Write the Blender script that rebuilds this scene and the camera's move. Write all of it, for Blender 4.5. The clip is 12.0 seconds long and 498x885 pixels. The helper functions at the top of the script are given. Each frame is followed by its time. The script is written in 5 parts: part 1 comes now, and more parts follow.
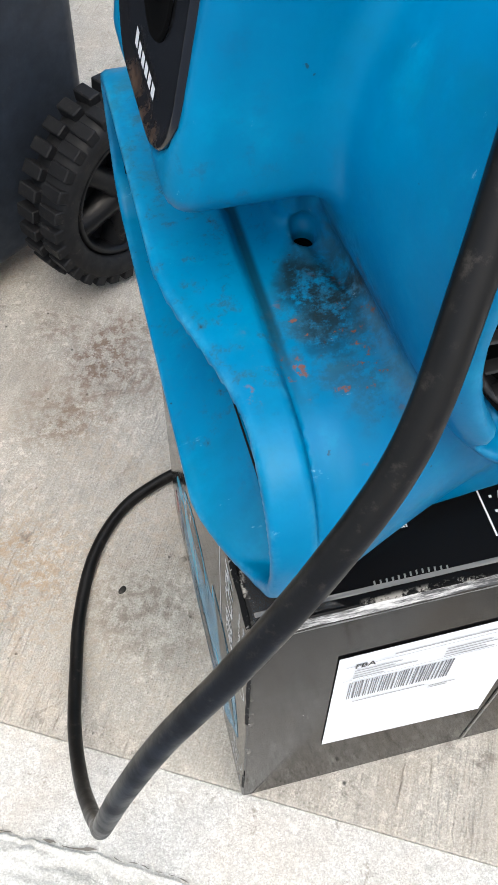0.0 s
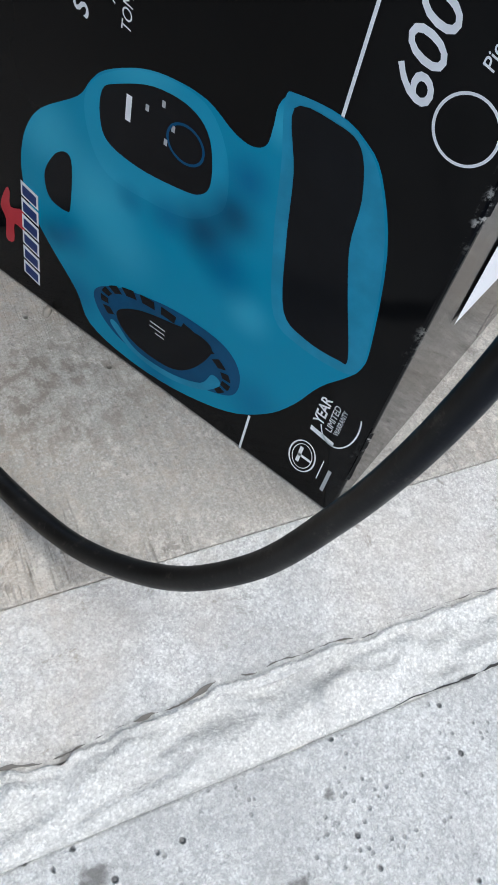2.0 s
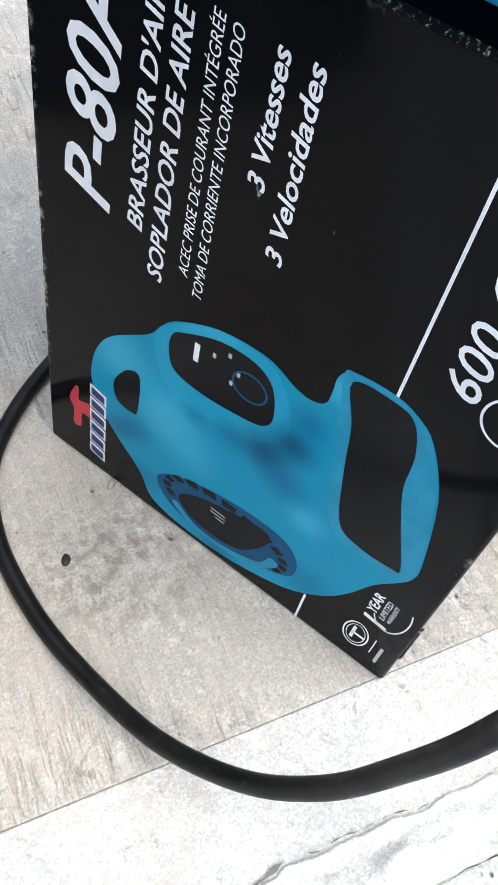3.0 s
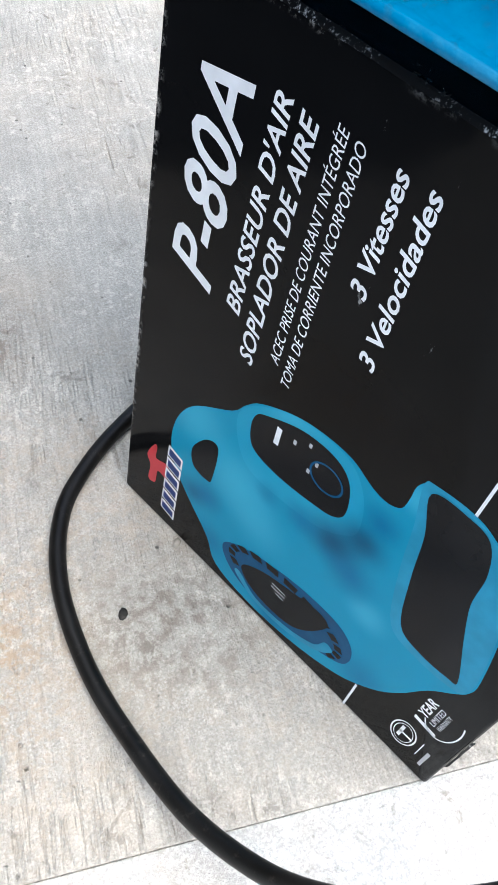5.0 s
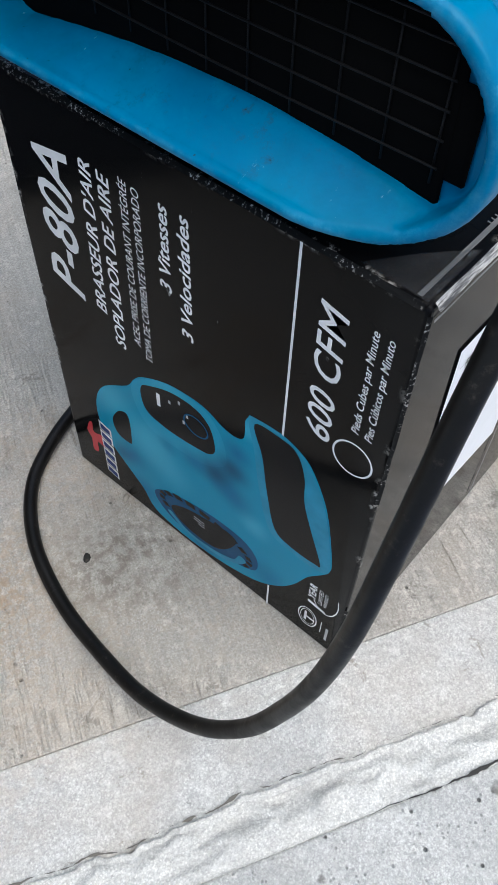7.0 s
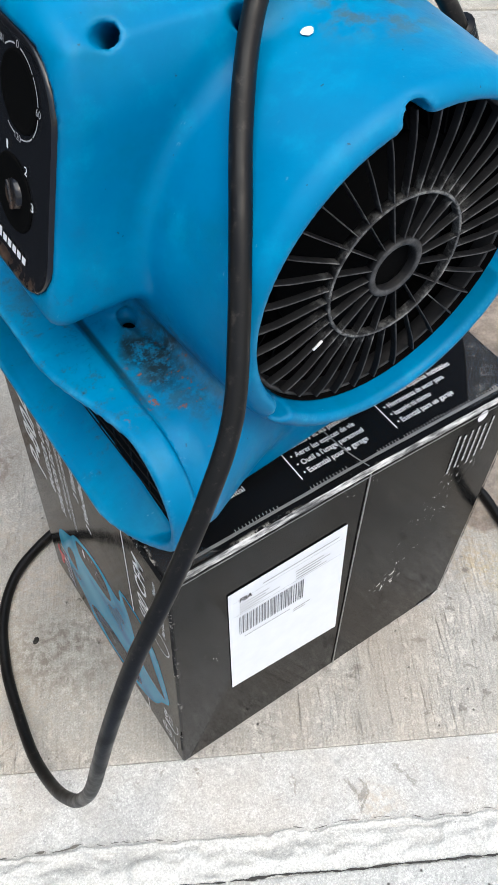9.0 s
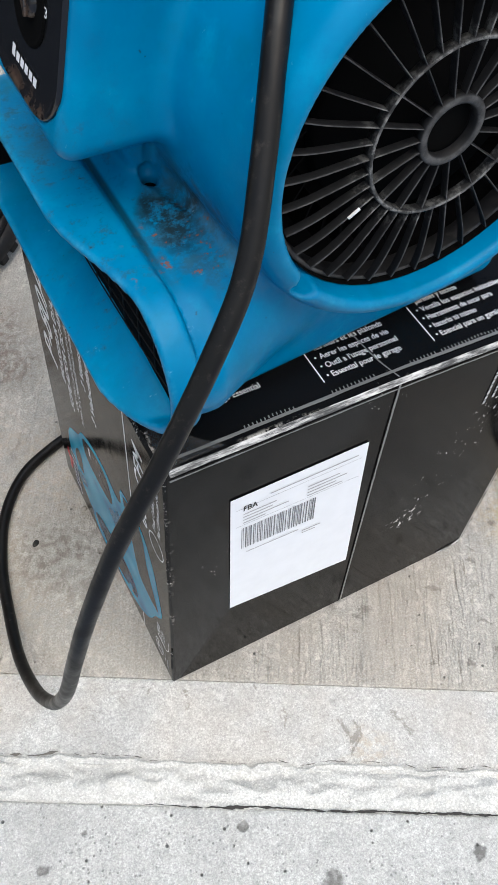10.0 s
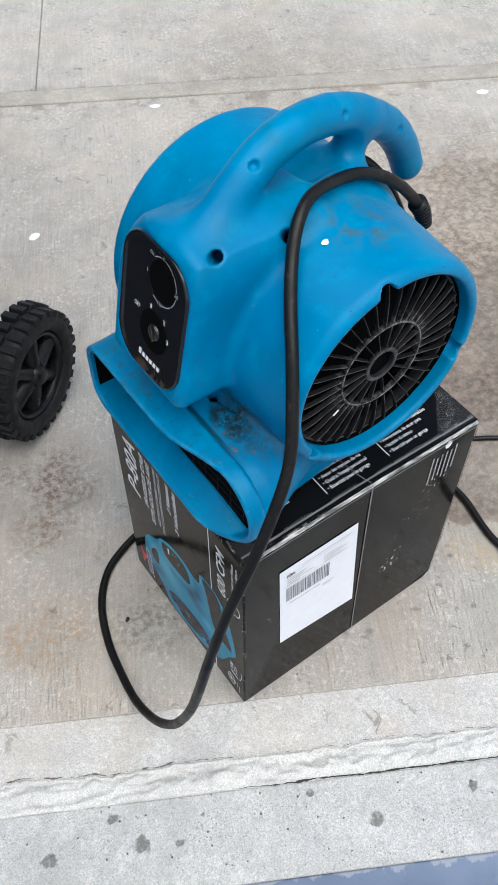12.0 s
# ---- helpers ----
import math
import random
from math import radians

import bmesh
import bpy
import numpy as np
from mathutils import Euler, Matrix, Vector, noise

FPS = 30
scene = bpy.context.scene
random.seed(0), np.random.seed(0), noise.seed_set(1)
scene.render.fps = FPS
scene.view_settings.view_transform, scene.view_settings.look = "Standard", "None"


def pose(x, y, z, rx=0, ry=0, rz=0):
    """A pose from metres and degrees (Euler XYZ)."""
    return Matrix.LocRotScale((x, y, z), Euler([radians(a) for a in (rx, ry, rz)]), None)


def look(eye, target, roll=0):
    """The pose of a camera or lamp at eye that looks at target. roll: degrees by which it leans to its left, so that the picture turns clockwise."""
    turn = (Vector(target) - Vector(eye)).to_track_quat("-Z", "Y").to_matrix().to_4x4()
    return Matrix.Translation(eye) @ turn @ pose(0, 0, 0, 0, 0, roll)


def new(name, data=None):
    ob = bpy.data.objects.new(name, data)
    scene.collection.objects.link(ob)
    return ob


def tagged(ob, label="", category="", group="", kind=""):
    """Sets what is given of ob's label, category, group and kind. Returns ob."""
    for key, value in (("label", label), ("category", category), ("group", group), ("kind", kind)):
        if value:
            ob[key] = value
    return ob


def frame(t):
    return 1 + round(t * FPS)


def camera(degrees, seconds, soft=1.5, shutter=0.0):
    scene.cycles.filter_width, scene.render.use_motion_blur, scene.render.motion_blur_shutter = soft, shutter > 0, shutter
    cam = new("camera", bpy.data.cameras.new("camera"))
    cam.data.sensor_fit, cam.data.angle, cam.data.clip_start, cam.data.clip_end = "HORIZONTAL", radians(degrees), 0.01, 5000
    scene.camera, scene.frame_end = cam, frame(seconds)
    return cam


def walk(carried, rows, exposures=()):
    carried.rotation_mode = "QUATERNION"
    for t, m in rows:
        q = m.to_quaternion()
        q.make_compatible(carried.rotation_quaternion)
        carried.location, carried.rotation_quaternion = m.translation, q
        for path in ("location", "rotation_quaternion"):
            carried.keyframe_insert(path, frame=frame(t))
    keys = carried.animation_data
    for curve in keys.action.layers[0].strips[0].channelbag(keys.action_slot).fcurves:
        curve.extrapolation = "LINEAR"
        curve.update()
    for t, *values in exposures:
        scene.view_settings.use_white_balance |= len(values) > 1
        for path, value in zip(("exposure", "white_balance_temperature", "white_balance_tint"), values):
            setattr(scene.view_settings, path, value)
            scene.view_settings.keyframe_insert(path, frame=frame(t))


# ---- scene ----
cam = camera(33.0, 12.0)
PATH = [
    (0, (-0.036, -0.115, 0.661), (0.259, 0.939, -1.013), 1.9),
    (0.5, (-0.1573, -0.1077, 0.6368), (0.2719, 0.3913, -0.3666), 1.97),
    (1, (-0.2020, -0.1078, 0.5041), (0.2429, 0.3362, -0.5181), 2.29),
    (1.5, (-0.2283, -0.0756, 0.4014), (0.3448, 0.2814, -0.5906), 1.81),
    (2, (-0.2422, -0.0435, 0.3673), (0.4142, 0.2245, -0.6009), 18.14),
    (2.5, (-0.2221, -0.0200, 0.4062), (0.4115, 0.2233, -0.5835), 15.65),
    (3, (-0.2188, 0.0140, 0.4429), (0.4323, 0.3169, -0.5185), 14.60),
    (3.5, (-0.2182, 0.0325, 0.4435), (0.4707, 0.3573, -0.4838), 16.62),
    (3.7, (-0.2190, 0.0355, 0.4325), (0.4836, 0.3649, -0.4837), 18.5),
    (5.5, (-0.2049, 0.0231, 0.4618), (0.3547, 0.4677, -0.5021), 10.02),
    (6, (-0.2094, -0.0352, 0.4434), (0.3209, 0.4695, -0.5074), 3.17),
    (6.5, (-0.2128, -0.0798, 0.4284), (0.3173, 0.3773, -0.5463), 1.34),
    (7, (-0.2101, -0.0851, 0.5533), (0.3352, 0.3485, -0.4238), 2.42),
    (7.2, (-0.2098, -0.0876, 0.6080), (0.3750, 0.3627, -0.3381), 3.29),
    (8.8, (-0.1430, -0.2110, 0.7910), (0.3390, 0.3530, -0.1570), 3.5),
    (9, (-0.1073, -0.2171, 0.7847), (0.3347, 0.3727, -0.1623), 2.93),
    (9.5, (-0.0663, -0.2385, 0.7490), (0.2916, 0.3774, -0.2167), 3.65),
    (10, (-0.0965, -0.2311, 0.7256), (0.2788, 0.3482, -0.2560), 5.84),
    (10.5, (-0.1777, -0.2054, 0.7487), (0.2215, 0.2819, -0.2727), 5.36),
    (11, (-0.1994, -0.1992, 0.8408), (0.2258, 0.2944, -0.1670), 1.73),
    (11.5, (-0.2071, -0.2676, 0.9770), (0.2208, 0.3002, 0.0104), -0.31),
    (12, (-0.2269, -0.3196, 1.0156), (0.2111, 0.2820, 0.0742), 0.20),
]
STOPS = [(0, 0.78, 6490), (0.5, 0.72, 6440), (1, 0.29, 6190), (1.5, 0.23, 6020), (2, 0.33, 5970), (2.5, 0.5, 6120), (3, 0.99, 6170), (3.5, 1.11, 6220), (3.7, 1.11, 6220), (5.5, 1.07, 6020), (6, 0.82, 6020),
         (6.5, 0.27, 5880), (7, 0.36, 6080), (7.2, 0.44, 6230), (8.8, 0.53, 6340), (9, 0.58, 6340), (9.5, 0.58, 6340), (10, 0.44, 6340), (10.5, 0.32, 6400), (11, 0.48, 6300), (11.5, 0.39, 6200), (12, 0.38, 6200)]
EXPOSURES = [(t, stops, kelvin, 6) for t, stops, kelvin in STOPS]
walk(cam, [(t, look(eye, target, roll)) for t, eye, target, roll in PATH], EXPOSURES)

# ---- light: bright overcast sky, a broad veiled sun high over the driveway ----
world = bpy.data.worlds.new("sky")
scene.world = world
world.use_nodes = True
wn = world.node_tree.nodes
sky = wn.new("ShaderNodeTexSky")
sky.sky_type, sky.sun_disc = "NISHITA", False
sky.sun_elevation, sky.sun_rotation = radians(60), radians(175)
sky.air_density, sky.dust_density, sky.ozone_density = 1.0, 4.0, 0.6
wn["Background"].inputs[1].default_value = 0.15
world.node_tree.links.new(sky.outputs[0], wn["Background"].inputs[0])
sun = new("sun", bpy.data.lights.new("sun", "SUN"))
sun.data.energy, sun.data.angle, sun.data.color = 1.7, radians(60), (1.0, 0.985, 0.96)
sun.matrix_world = look((-0.45, -0.15, 2.5), (0.1, 0.1, 0))


# ---- node helpers ----
class Mat:
    """A material with a Principled surface and short calls for its nodes."""

    def __init__(self, name, rough=0.5, metal=0.0, spec=0.5):
        self.m = bpy.data.materials.new(name)
        self.m.use_nodes = True
        self.t = self.m.node_tree
        self.b = self.t.nodes["Principled BSDF"]
        self.b.inputs["Roughness"].default_value = rough
        self.b.inputs["Metallic"].default_value = metal
        self.b.inputs["Specular IOR Level"].default_value = spec
        self.geo = self.t.nodes.new("ShaderNodeNewGeometry")
        self.pos = self.geo.outputs["Position"]

    def link(self, a, b):
        self.t.links.new(a, b)

    def put(self, sock, v):
        if isinstance(v, (int, float)):
            sock.default_value = v
        elif isinstance(v, (tuple, list)):
            sock.default_value = (*v, 1.0) if sock.type == "RGBA" and len(v) == 3 else v
        else:
            self.link(v, sock)

    def mapped(self, scale=(1, 1, 1), turn=0.0, shift=(0, 0, 0)):
        n = self.t.nodes.new("ShaderNodeMapping")
        self.link(self.pos, n.inputs[0])
        first = self.t.nodes.new("ShaderNodeMapping")
        self.link(self.pos, first.inputs[0])
        first.inputs["Rotation"].default_value = (0, 0, turn)
        self.link(first.outputs[0], n.inputs[0])
        n.inputs["Scale"].default_value = scale
        n.inputs["Location"].default_value = shift
        return n.outputs[0]

    def noise(self, scale, detail=4.0, rough=0.55, vec=None, warp=0.0):
        n = self.t.nodes.new("ShaderNodeTexNoise")
        n.inputs["Scale"].default_value, n.inputs["Detail"].default_value = scale, detail
        n.inputs["Roughness"].default_value, n.inputs["Distortion"].default_value = rough, warp
        self.link(vec or self.pos, n.inputs["Vector"])
        return n.outputs["Fac"]

    def cells(self, scale, vec=None, feature="F1"):
        n = self.t.nodes.new("ShaderNodeTexVoronoi")
        n.feature = feature
        n.inputs["Scale"].default_value = scale
        self.link(vec or self.pos, n.inputs["Vector"])
        return n.outputs["Distance"]

    def math(self, op, a, b=0.0, clamp=False):
        n = self.t.nodes.new("ShaderNodeMath")
        n.operation, n.use_clamp = op, clamp
        self.put(n.inputs[0], a)
        self.put(n.inputs[1], b)
        return n.outputs[0]

    def ramp(self, v, lo, hi, a=0.0, b=1.0):
        n = self.t.nodes.new("ShaderNodeMapRange")
        n.interpolation_type = "SMOOTHSTEP"
        self.put(n.inputs[0], v)
        for k, w in zip((1, 2, 3, 4), (lo, hi, a, b)):
            n.inputs[k].default_value = w
        return n.outputs[0]

    def mix(self, f, a, b, kind="MIX"):
        n = self.t.nodes.new("ShaderNodeMix")
        n.data_type, n.blend_type = "RGBA", kind
        self.put(n.inputs[0], f)
        self.put(n.inputs[6], a)
        self.put(n.inputs[7], b)
        return n.outputs[2]

    def axis(self, k, vec=None):
        n = self.t.nodes.new("ShaderNodeSeparateXYZ")
        self.link(vec or self.pos, n.inputs[0])
        return n.outputs[k]

    def spot(self, centre, radius, soft=0.5, wobble=0.4, scale=30.0, squash=(1, 1, 1)):
        """A ragged patch round a place: 1 inside, 0 outside."""
        n = self.t.nodes.new("ShaderNodeVectorMath")
        n.operation = "SUBTRACT"
        self.link(self.pos, n.inputs[0])
        n.inputs[1].default_value = centre
        q = self.t.nodes.new("ShaderNodeVectorMath")
        q.operation = "MULTIPLY"
        self.link(n.outputs[0], q.inputs[0])
        q.inputs[1].default_value = squash
        d = self.t.nodes.new("ShaderNodeVectorMath")
        d.operation = "LENGTH"
        self.link(q.outputs[0], d.inputs[0])
        rag = self.math("MULTIPLY", self.math("SUBTRACT", self.noise(scale, 5), 0.5), 2 * wobble * radius)
        return self.ramp(self.math("ADD", d.outputs["Value"], rag), radius * (1 - soft), radius, 1.0, 0.0)

    def bump(self, height, strength=0.3, distance=0.002):
        n = self.t.nodes.new("ShaderNodeBump")
        n.inputs["Strength"].default_value, n.inputs["Distance"].default_value = strength, distance
        self.link(height, n.inputs["Height"])
        self.link(n.outputs[0], self.b.inputs["Normal"])

    def colour(self, v):
        self.put(self.b.inputs["Base Color"], v)
        return self

    def rough(self, v):
        self.put(self.b.inputs["Roughness"], v)
        return self


KERB = math.atan2(-0.487, 0.873)  # the joint's direction over the ground


def concrete(name, tone, broom=1.0, pits=0.3, stains=True, crumbs=1.0, blots=()):
    m = Mat(name, 0.85, spec=0.25)
    shade = lambda k: tuple(c * k for c in tone)
    big, mid, fine = m.noise(2.6, 6, 0.65), m.noise(19, 7, 0.72), m.noise(520, 3, 0.8)
    c = m.mix(m.ramp(big, 0.32, 0.68), shade(0.70), shade(1.05))
    c = m.mix(m.ramp(mid, 0.38, 0.72, 0, 0.6), c, shade(1.30))
    c = m.mix(m.ramp(m.noise(48, 7, 0.75), 0.52, 0.70, 0, 0.45), c, shade(0.55))
    c = m.mix(m.ramp(fine, 0.36, 0.60, 0.62, 0), c, shade(0.44))
    c = m.mix(m.ramp(m.noise(300, 4, 0.8), 0.55, 0.75, 0, 0.5), c, shade(1.5))
    sand = m.cells(620)
    c = m.mix(m.ramp(sand, 0.25, 0.60, 0.0, 0.38), c, shade(0.50))
    grit = m.ramp(m.noise(190, 5, 0.8), 0.60, 0.68)
    c = m.mix(m.math("MULTIPLY", grit, 0.6), c, shade(0.33))
    height = m.math("ADD", m.math("MULTIPLY", fine, 0.8), m.math("MULTIPLY", m.noise(170, 5, 0.75), 1.2))
    if broom:
        # drag marks of the broom, running across the slab towards the joint
        fibre = m.noise(1.0, 4, 0.65, m.mapped((430, 30, 1), -KERB))
        ridge = m.noise(1.0, 3, 0.6, m.mapped((200, 9, 1), -KERB))
        patch = m.ramp(m.noise(4.5, 4), 0.38, 0.62, 0.12, 1.0)
        s = m.math("MULTIPLY", m.ramp(fibre, 0.50, 0.66), patch)
        c = m.mix(m.math("MULTIPLY", s, 0.17 * broom), c, shade(0.42))
        c = m.mix(m.math("MULTIPLY", m.ramp(ridge, 0.50, 0.62), 0.10 * broom), c, shade(1.35))
        c = m.mix(m.math("MULTIPLY", m.ramp(ridge, 0.36, 0.46, 1, 0), 0.10 * broom), c, shade(0.55))
        gouge = m.math("MULTIPLY", m.ramp(m.noise(1.0, 5, 0.7, m.mapped((240, 13, 1), -KERB)), 0.59, 0.67), m.ramp(m.noise(6, 5, 0.6), 0.49, 0.62))
        c = m.mix(m.math("MULTIPLY", gouge, 0.62 * broom), c, (0.15, 0.12, 0.09))
        height = m.math("SUBTRACT", height, m.math("MULTIPLY", m.math("ADD", s, gouge), 0.7 * broom))
        height = m.math("ADD", height, m.math("MULTIPLY", ridge, 1.1 * broom))
    crumb = m.math("MULTIPLY", m.ramp(m.cells(210), 0.10, 0.26, 1, 0), m.ramp(m.noise(26, 4, 0.65), 0.46, 0.58))
    c = m.mix(m.math("MULTIPLY", crumb, min(0.9, 0.55 * crumbs)), c, shade(0.42))
    height = m.math("SUBTRACT", height, m.math("MULTIPLY", crumb, 0.35 * crumbs))
    pale = m.math("MULTIPLY", m.ramp(m.noise(120, 5, 0.75), 0.52, 0.62), m.ramp(m.noise(11, 4), 0.40, 0.60))
    c = m.mix(m.math("MULTIPLY", pale, 0.45 if broom else 0.25), c, shade(1.45))
    hole = m.ramp(m.cells(85), 0.06, 0.14, 1, 0)
    hole = m.math("MULTIPLY", hole, m.ramp(m.noise(45, 3, 0.6), 0.60 - 0.12 * pits, 0.66 - 0.12 * pits))
    c = m.mix(m.math("MULTIPLY", hole, min(0.8, pits * 1.4)), c, (0.05, 0.048, 0.045))
    height = m.math("SUBTRACT", height, m.math("MULTIPLY", hole, pits * 4))
    if stains:
        rag = m.math("MULTIPLY", m.ramp(m.noise(16, 7, 0.7), 0.30, 0.58), m.ramp(m.noise(110, 6, 0.78), 0.44, 0.58, 0.15, 1.0))
        for place, r, col, k in (((-0.10, 0.22, 0), 0.26, (0.50, 0.40, 0.30), 0.45), ((-0.035, 0.160, 0), 0.075, (0.13, 0.12, 0.105), 0.70), ((0.125, -0.129, 0), 0.035, (0.50, 0.42, 0.32), 0.7), ((0.39, -0.02, 0), 0.05, (0.55, 0.44, 0.24), 0.7), ((-0.04, 0.43, 0), 0.10, (0.17, 0.11, 0.08), 0.85),
                                 ((-0.16, 0.23, 0), 0.09, (0.36, 0.24, 0.13), 0.7), ((-0.10, 0.37, 0), 0.05, (0.20, 0.15, 0.11), 0.8), ((-0.11, 0.62, 0), 0.10, (0.45, 0.28, 0.16), 0.35), ((0.62, 0.40, 0), 0.30, (0.20, 0.145, 0.105), 0.9),
                                 ((1.00, 0.60, 0), 0.34, (0.24, 0.175, 0.125), 0.85), ((0.42, 0.02, 0), 0.12, (0.42, 0.31, 0.18), 0.5), ((0.10, 1.30, 0), 0.5, (0.30, 0.27, 0.23), 0.5), ((0.9, 1.1, 0), 0.5, (0.27, 0.23, 0.18), 0.6)):
            sp = m.spot(place, r, 0.75, 0.7, 9)
            c = m.mix(m.math("MULTIPLY", m.math("MULTIPLY", sp, rag), k), c, col)
        # grime lodged along the far joint
        v = m.mapped((1, 1, 1), -KERB)
        far = m.ramp(m.math("ABSOLUTE", m.math("SUBTRACT", m.axis(1, v), 1.44)), 0.02, 0.10, 1, 0)
        c = m.mix(m.math("MULTIPLY", m.math("MULTIPLY", far, m.ramp(m.noise(17, 5, 0.6), 0.48, 0.62)), 0.6), c, (0.20, 0.17, 0.13))
        # old wet stains with hard tide lines behind the carton
        for place, r, col, k, sq in (((0.74, 0.30, 0), 0.27, (0.21, 0.17, 0.135), 0.85, (1, 1.25, 1)), ((0.52, 0.16, 0), 0.17, (0.20, 0.16, 0.13), 0.78, (1, 1, 1)), ((0.92, 0.56, 0), 0.20, (0.30, 0.25, 0.20), 0.75, (1, 1.3, 1))):
            c = m.mix(m.math("MULTIPLY", m.spot(place, r, 0.08, 0.75, 7, sq), k), c, m.mix(m.ramp(m.noise(60, 6, 0.7), 0.35, 0.65), tuple(v * 0.6 for v in col), tuple(v * 1.35 for v in col)))
        # scattered grey-brown blots
        blot = m.math("MULTIPLY", m.ramp(m.noise(34, 6, 0.7, warp=0.6), 0.59, 0.66), m.ramp(m.noise(5, 3), 0.40, 0.56))
        c = m.mix(m.math("MULTIPLY", blot, 0.62), c, (0.17, 0.15, 0.125))
        tan = m.ramp(m.noise(6.5, 5, 0.6), 0.46, 0.66)
        c = m.mix(m.math("MULTIPLY", tan, 0.24), c, (0.52, 0.43, 0.33))
    for place, r in blots:
        sp = m.spot((*place, 0), r, 0.35, 0.9, 110)
        c = m.mix(m.math("MULTIPLY", sp, m.ramp(m.noise(260, 5, 0.7), 0.30, 0.55, 0.35, 0.85)), c, (0.13, 0.125, 0.115))
        height = m.math("SUBTRACT", height, m.math("MULTIPLY", sp, 0.6))
    m.colour(c).bump(height, 0.8, 0.0018)
    return m.m


SLAB = concrete("broomed_concrete", (0.575, 0.545, 0.488), 1.0, 0.5)
BORDER = concrete("smooth_concrete", (0.69, 0.685, 0.655), 0.0, 0.12, True, 0.3)
APRON = concrete("speckled_concrete", (0.62, 0.62, 0.595), 0.0, 0.8, False, 1.7,
                 (((-0.187, -0.064), 0.011), ((-0.113, -0.077), 0.006), ((0.001, -0.130), 0.006), ((0.044, -0.198), 0.010), ((-0.279, -0.017), 0.010), ((-0.151, -0.086), 0.006), ((-0.20, -0.02), 0.008), ((0.16, -0.235), 0.008)))
MORTAR = concrete("mortar", (0.74, 0.73, 0.69), 0.0, 0.3, False, 0.3)
BAND = concrete("band_concrete", (0.50, 0.465, 0.40), 0.0, 0.2, False, 0.5)
DARKJOINT = Mat("joint_dirt", 0.95).colour((0.035, 0.033, 0.03)).m


FLAKE = Mat("flake_dirt", 0.95).colour((0.13, 0.12, 0.105)).m


def painted_floor():
    m = Mat("blue_painted_concrete", 0.55)
    c = m.mix(m.ramp(m.noise(9, 6), 0.35, 0.7), (0.095, 0.135, 0.205), (0.145, 0.19, 0.275))
    worn = m.ramp(m.noise(70, 6, 0.7), 0.60, 0.68)
    c = m.mix(m.math("MULTIPLY", worn, 0.5), c, (0.10, 0.11, 0.15))
    edge = m.math("ADD", m.axis(1, m.mapped((1, 1, 1), -KERB)), m.math("MULTIPLY", m.math("SUBTRACT", m.noise(30, 6, 0.7), 0.5), 0.05))
    c = m.mix(m.math("MULTIPLY", m.ramp(edge, -0.2045, -0.201), 0.45), c, (0.40, 0.41, 0.42))
    m.colour(c).bump(m.noise(240, 3), 0.25, 0.001)
    return m.m


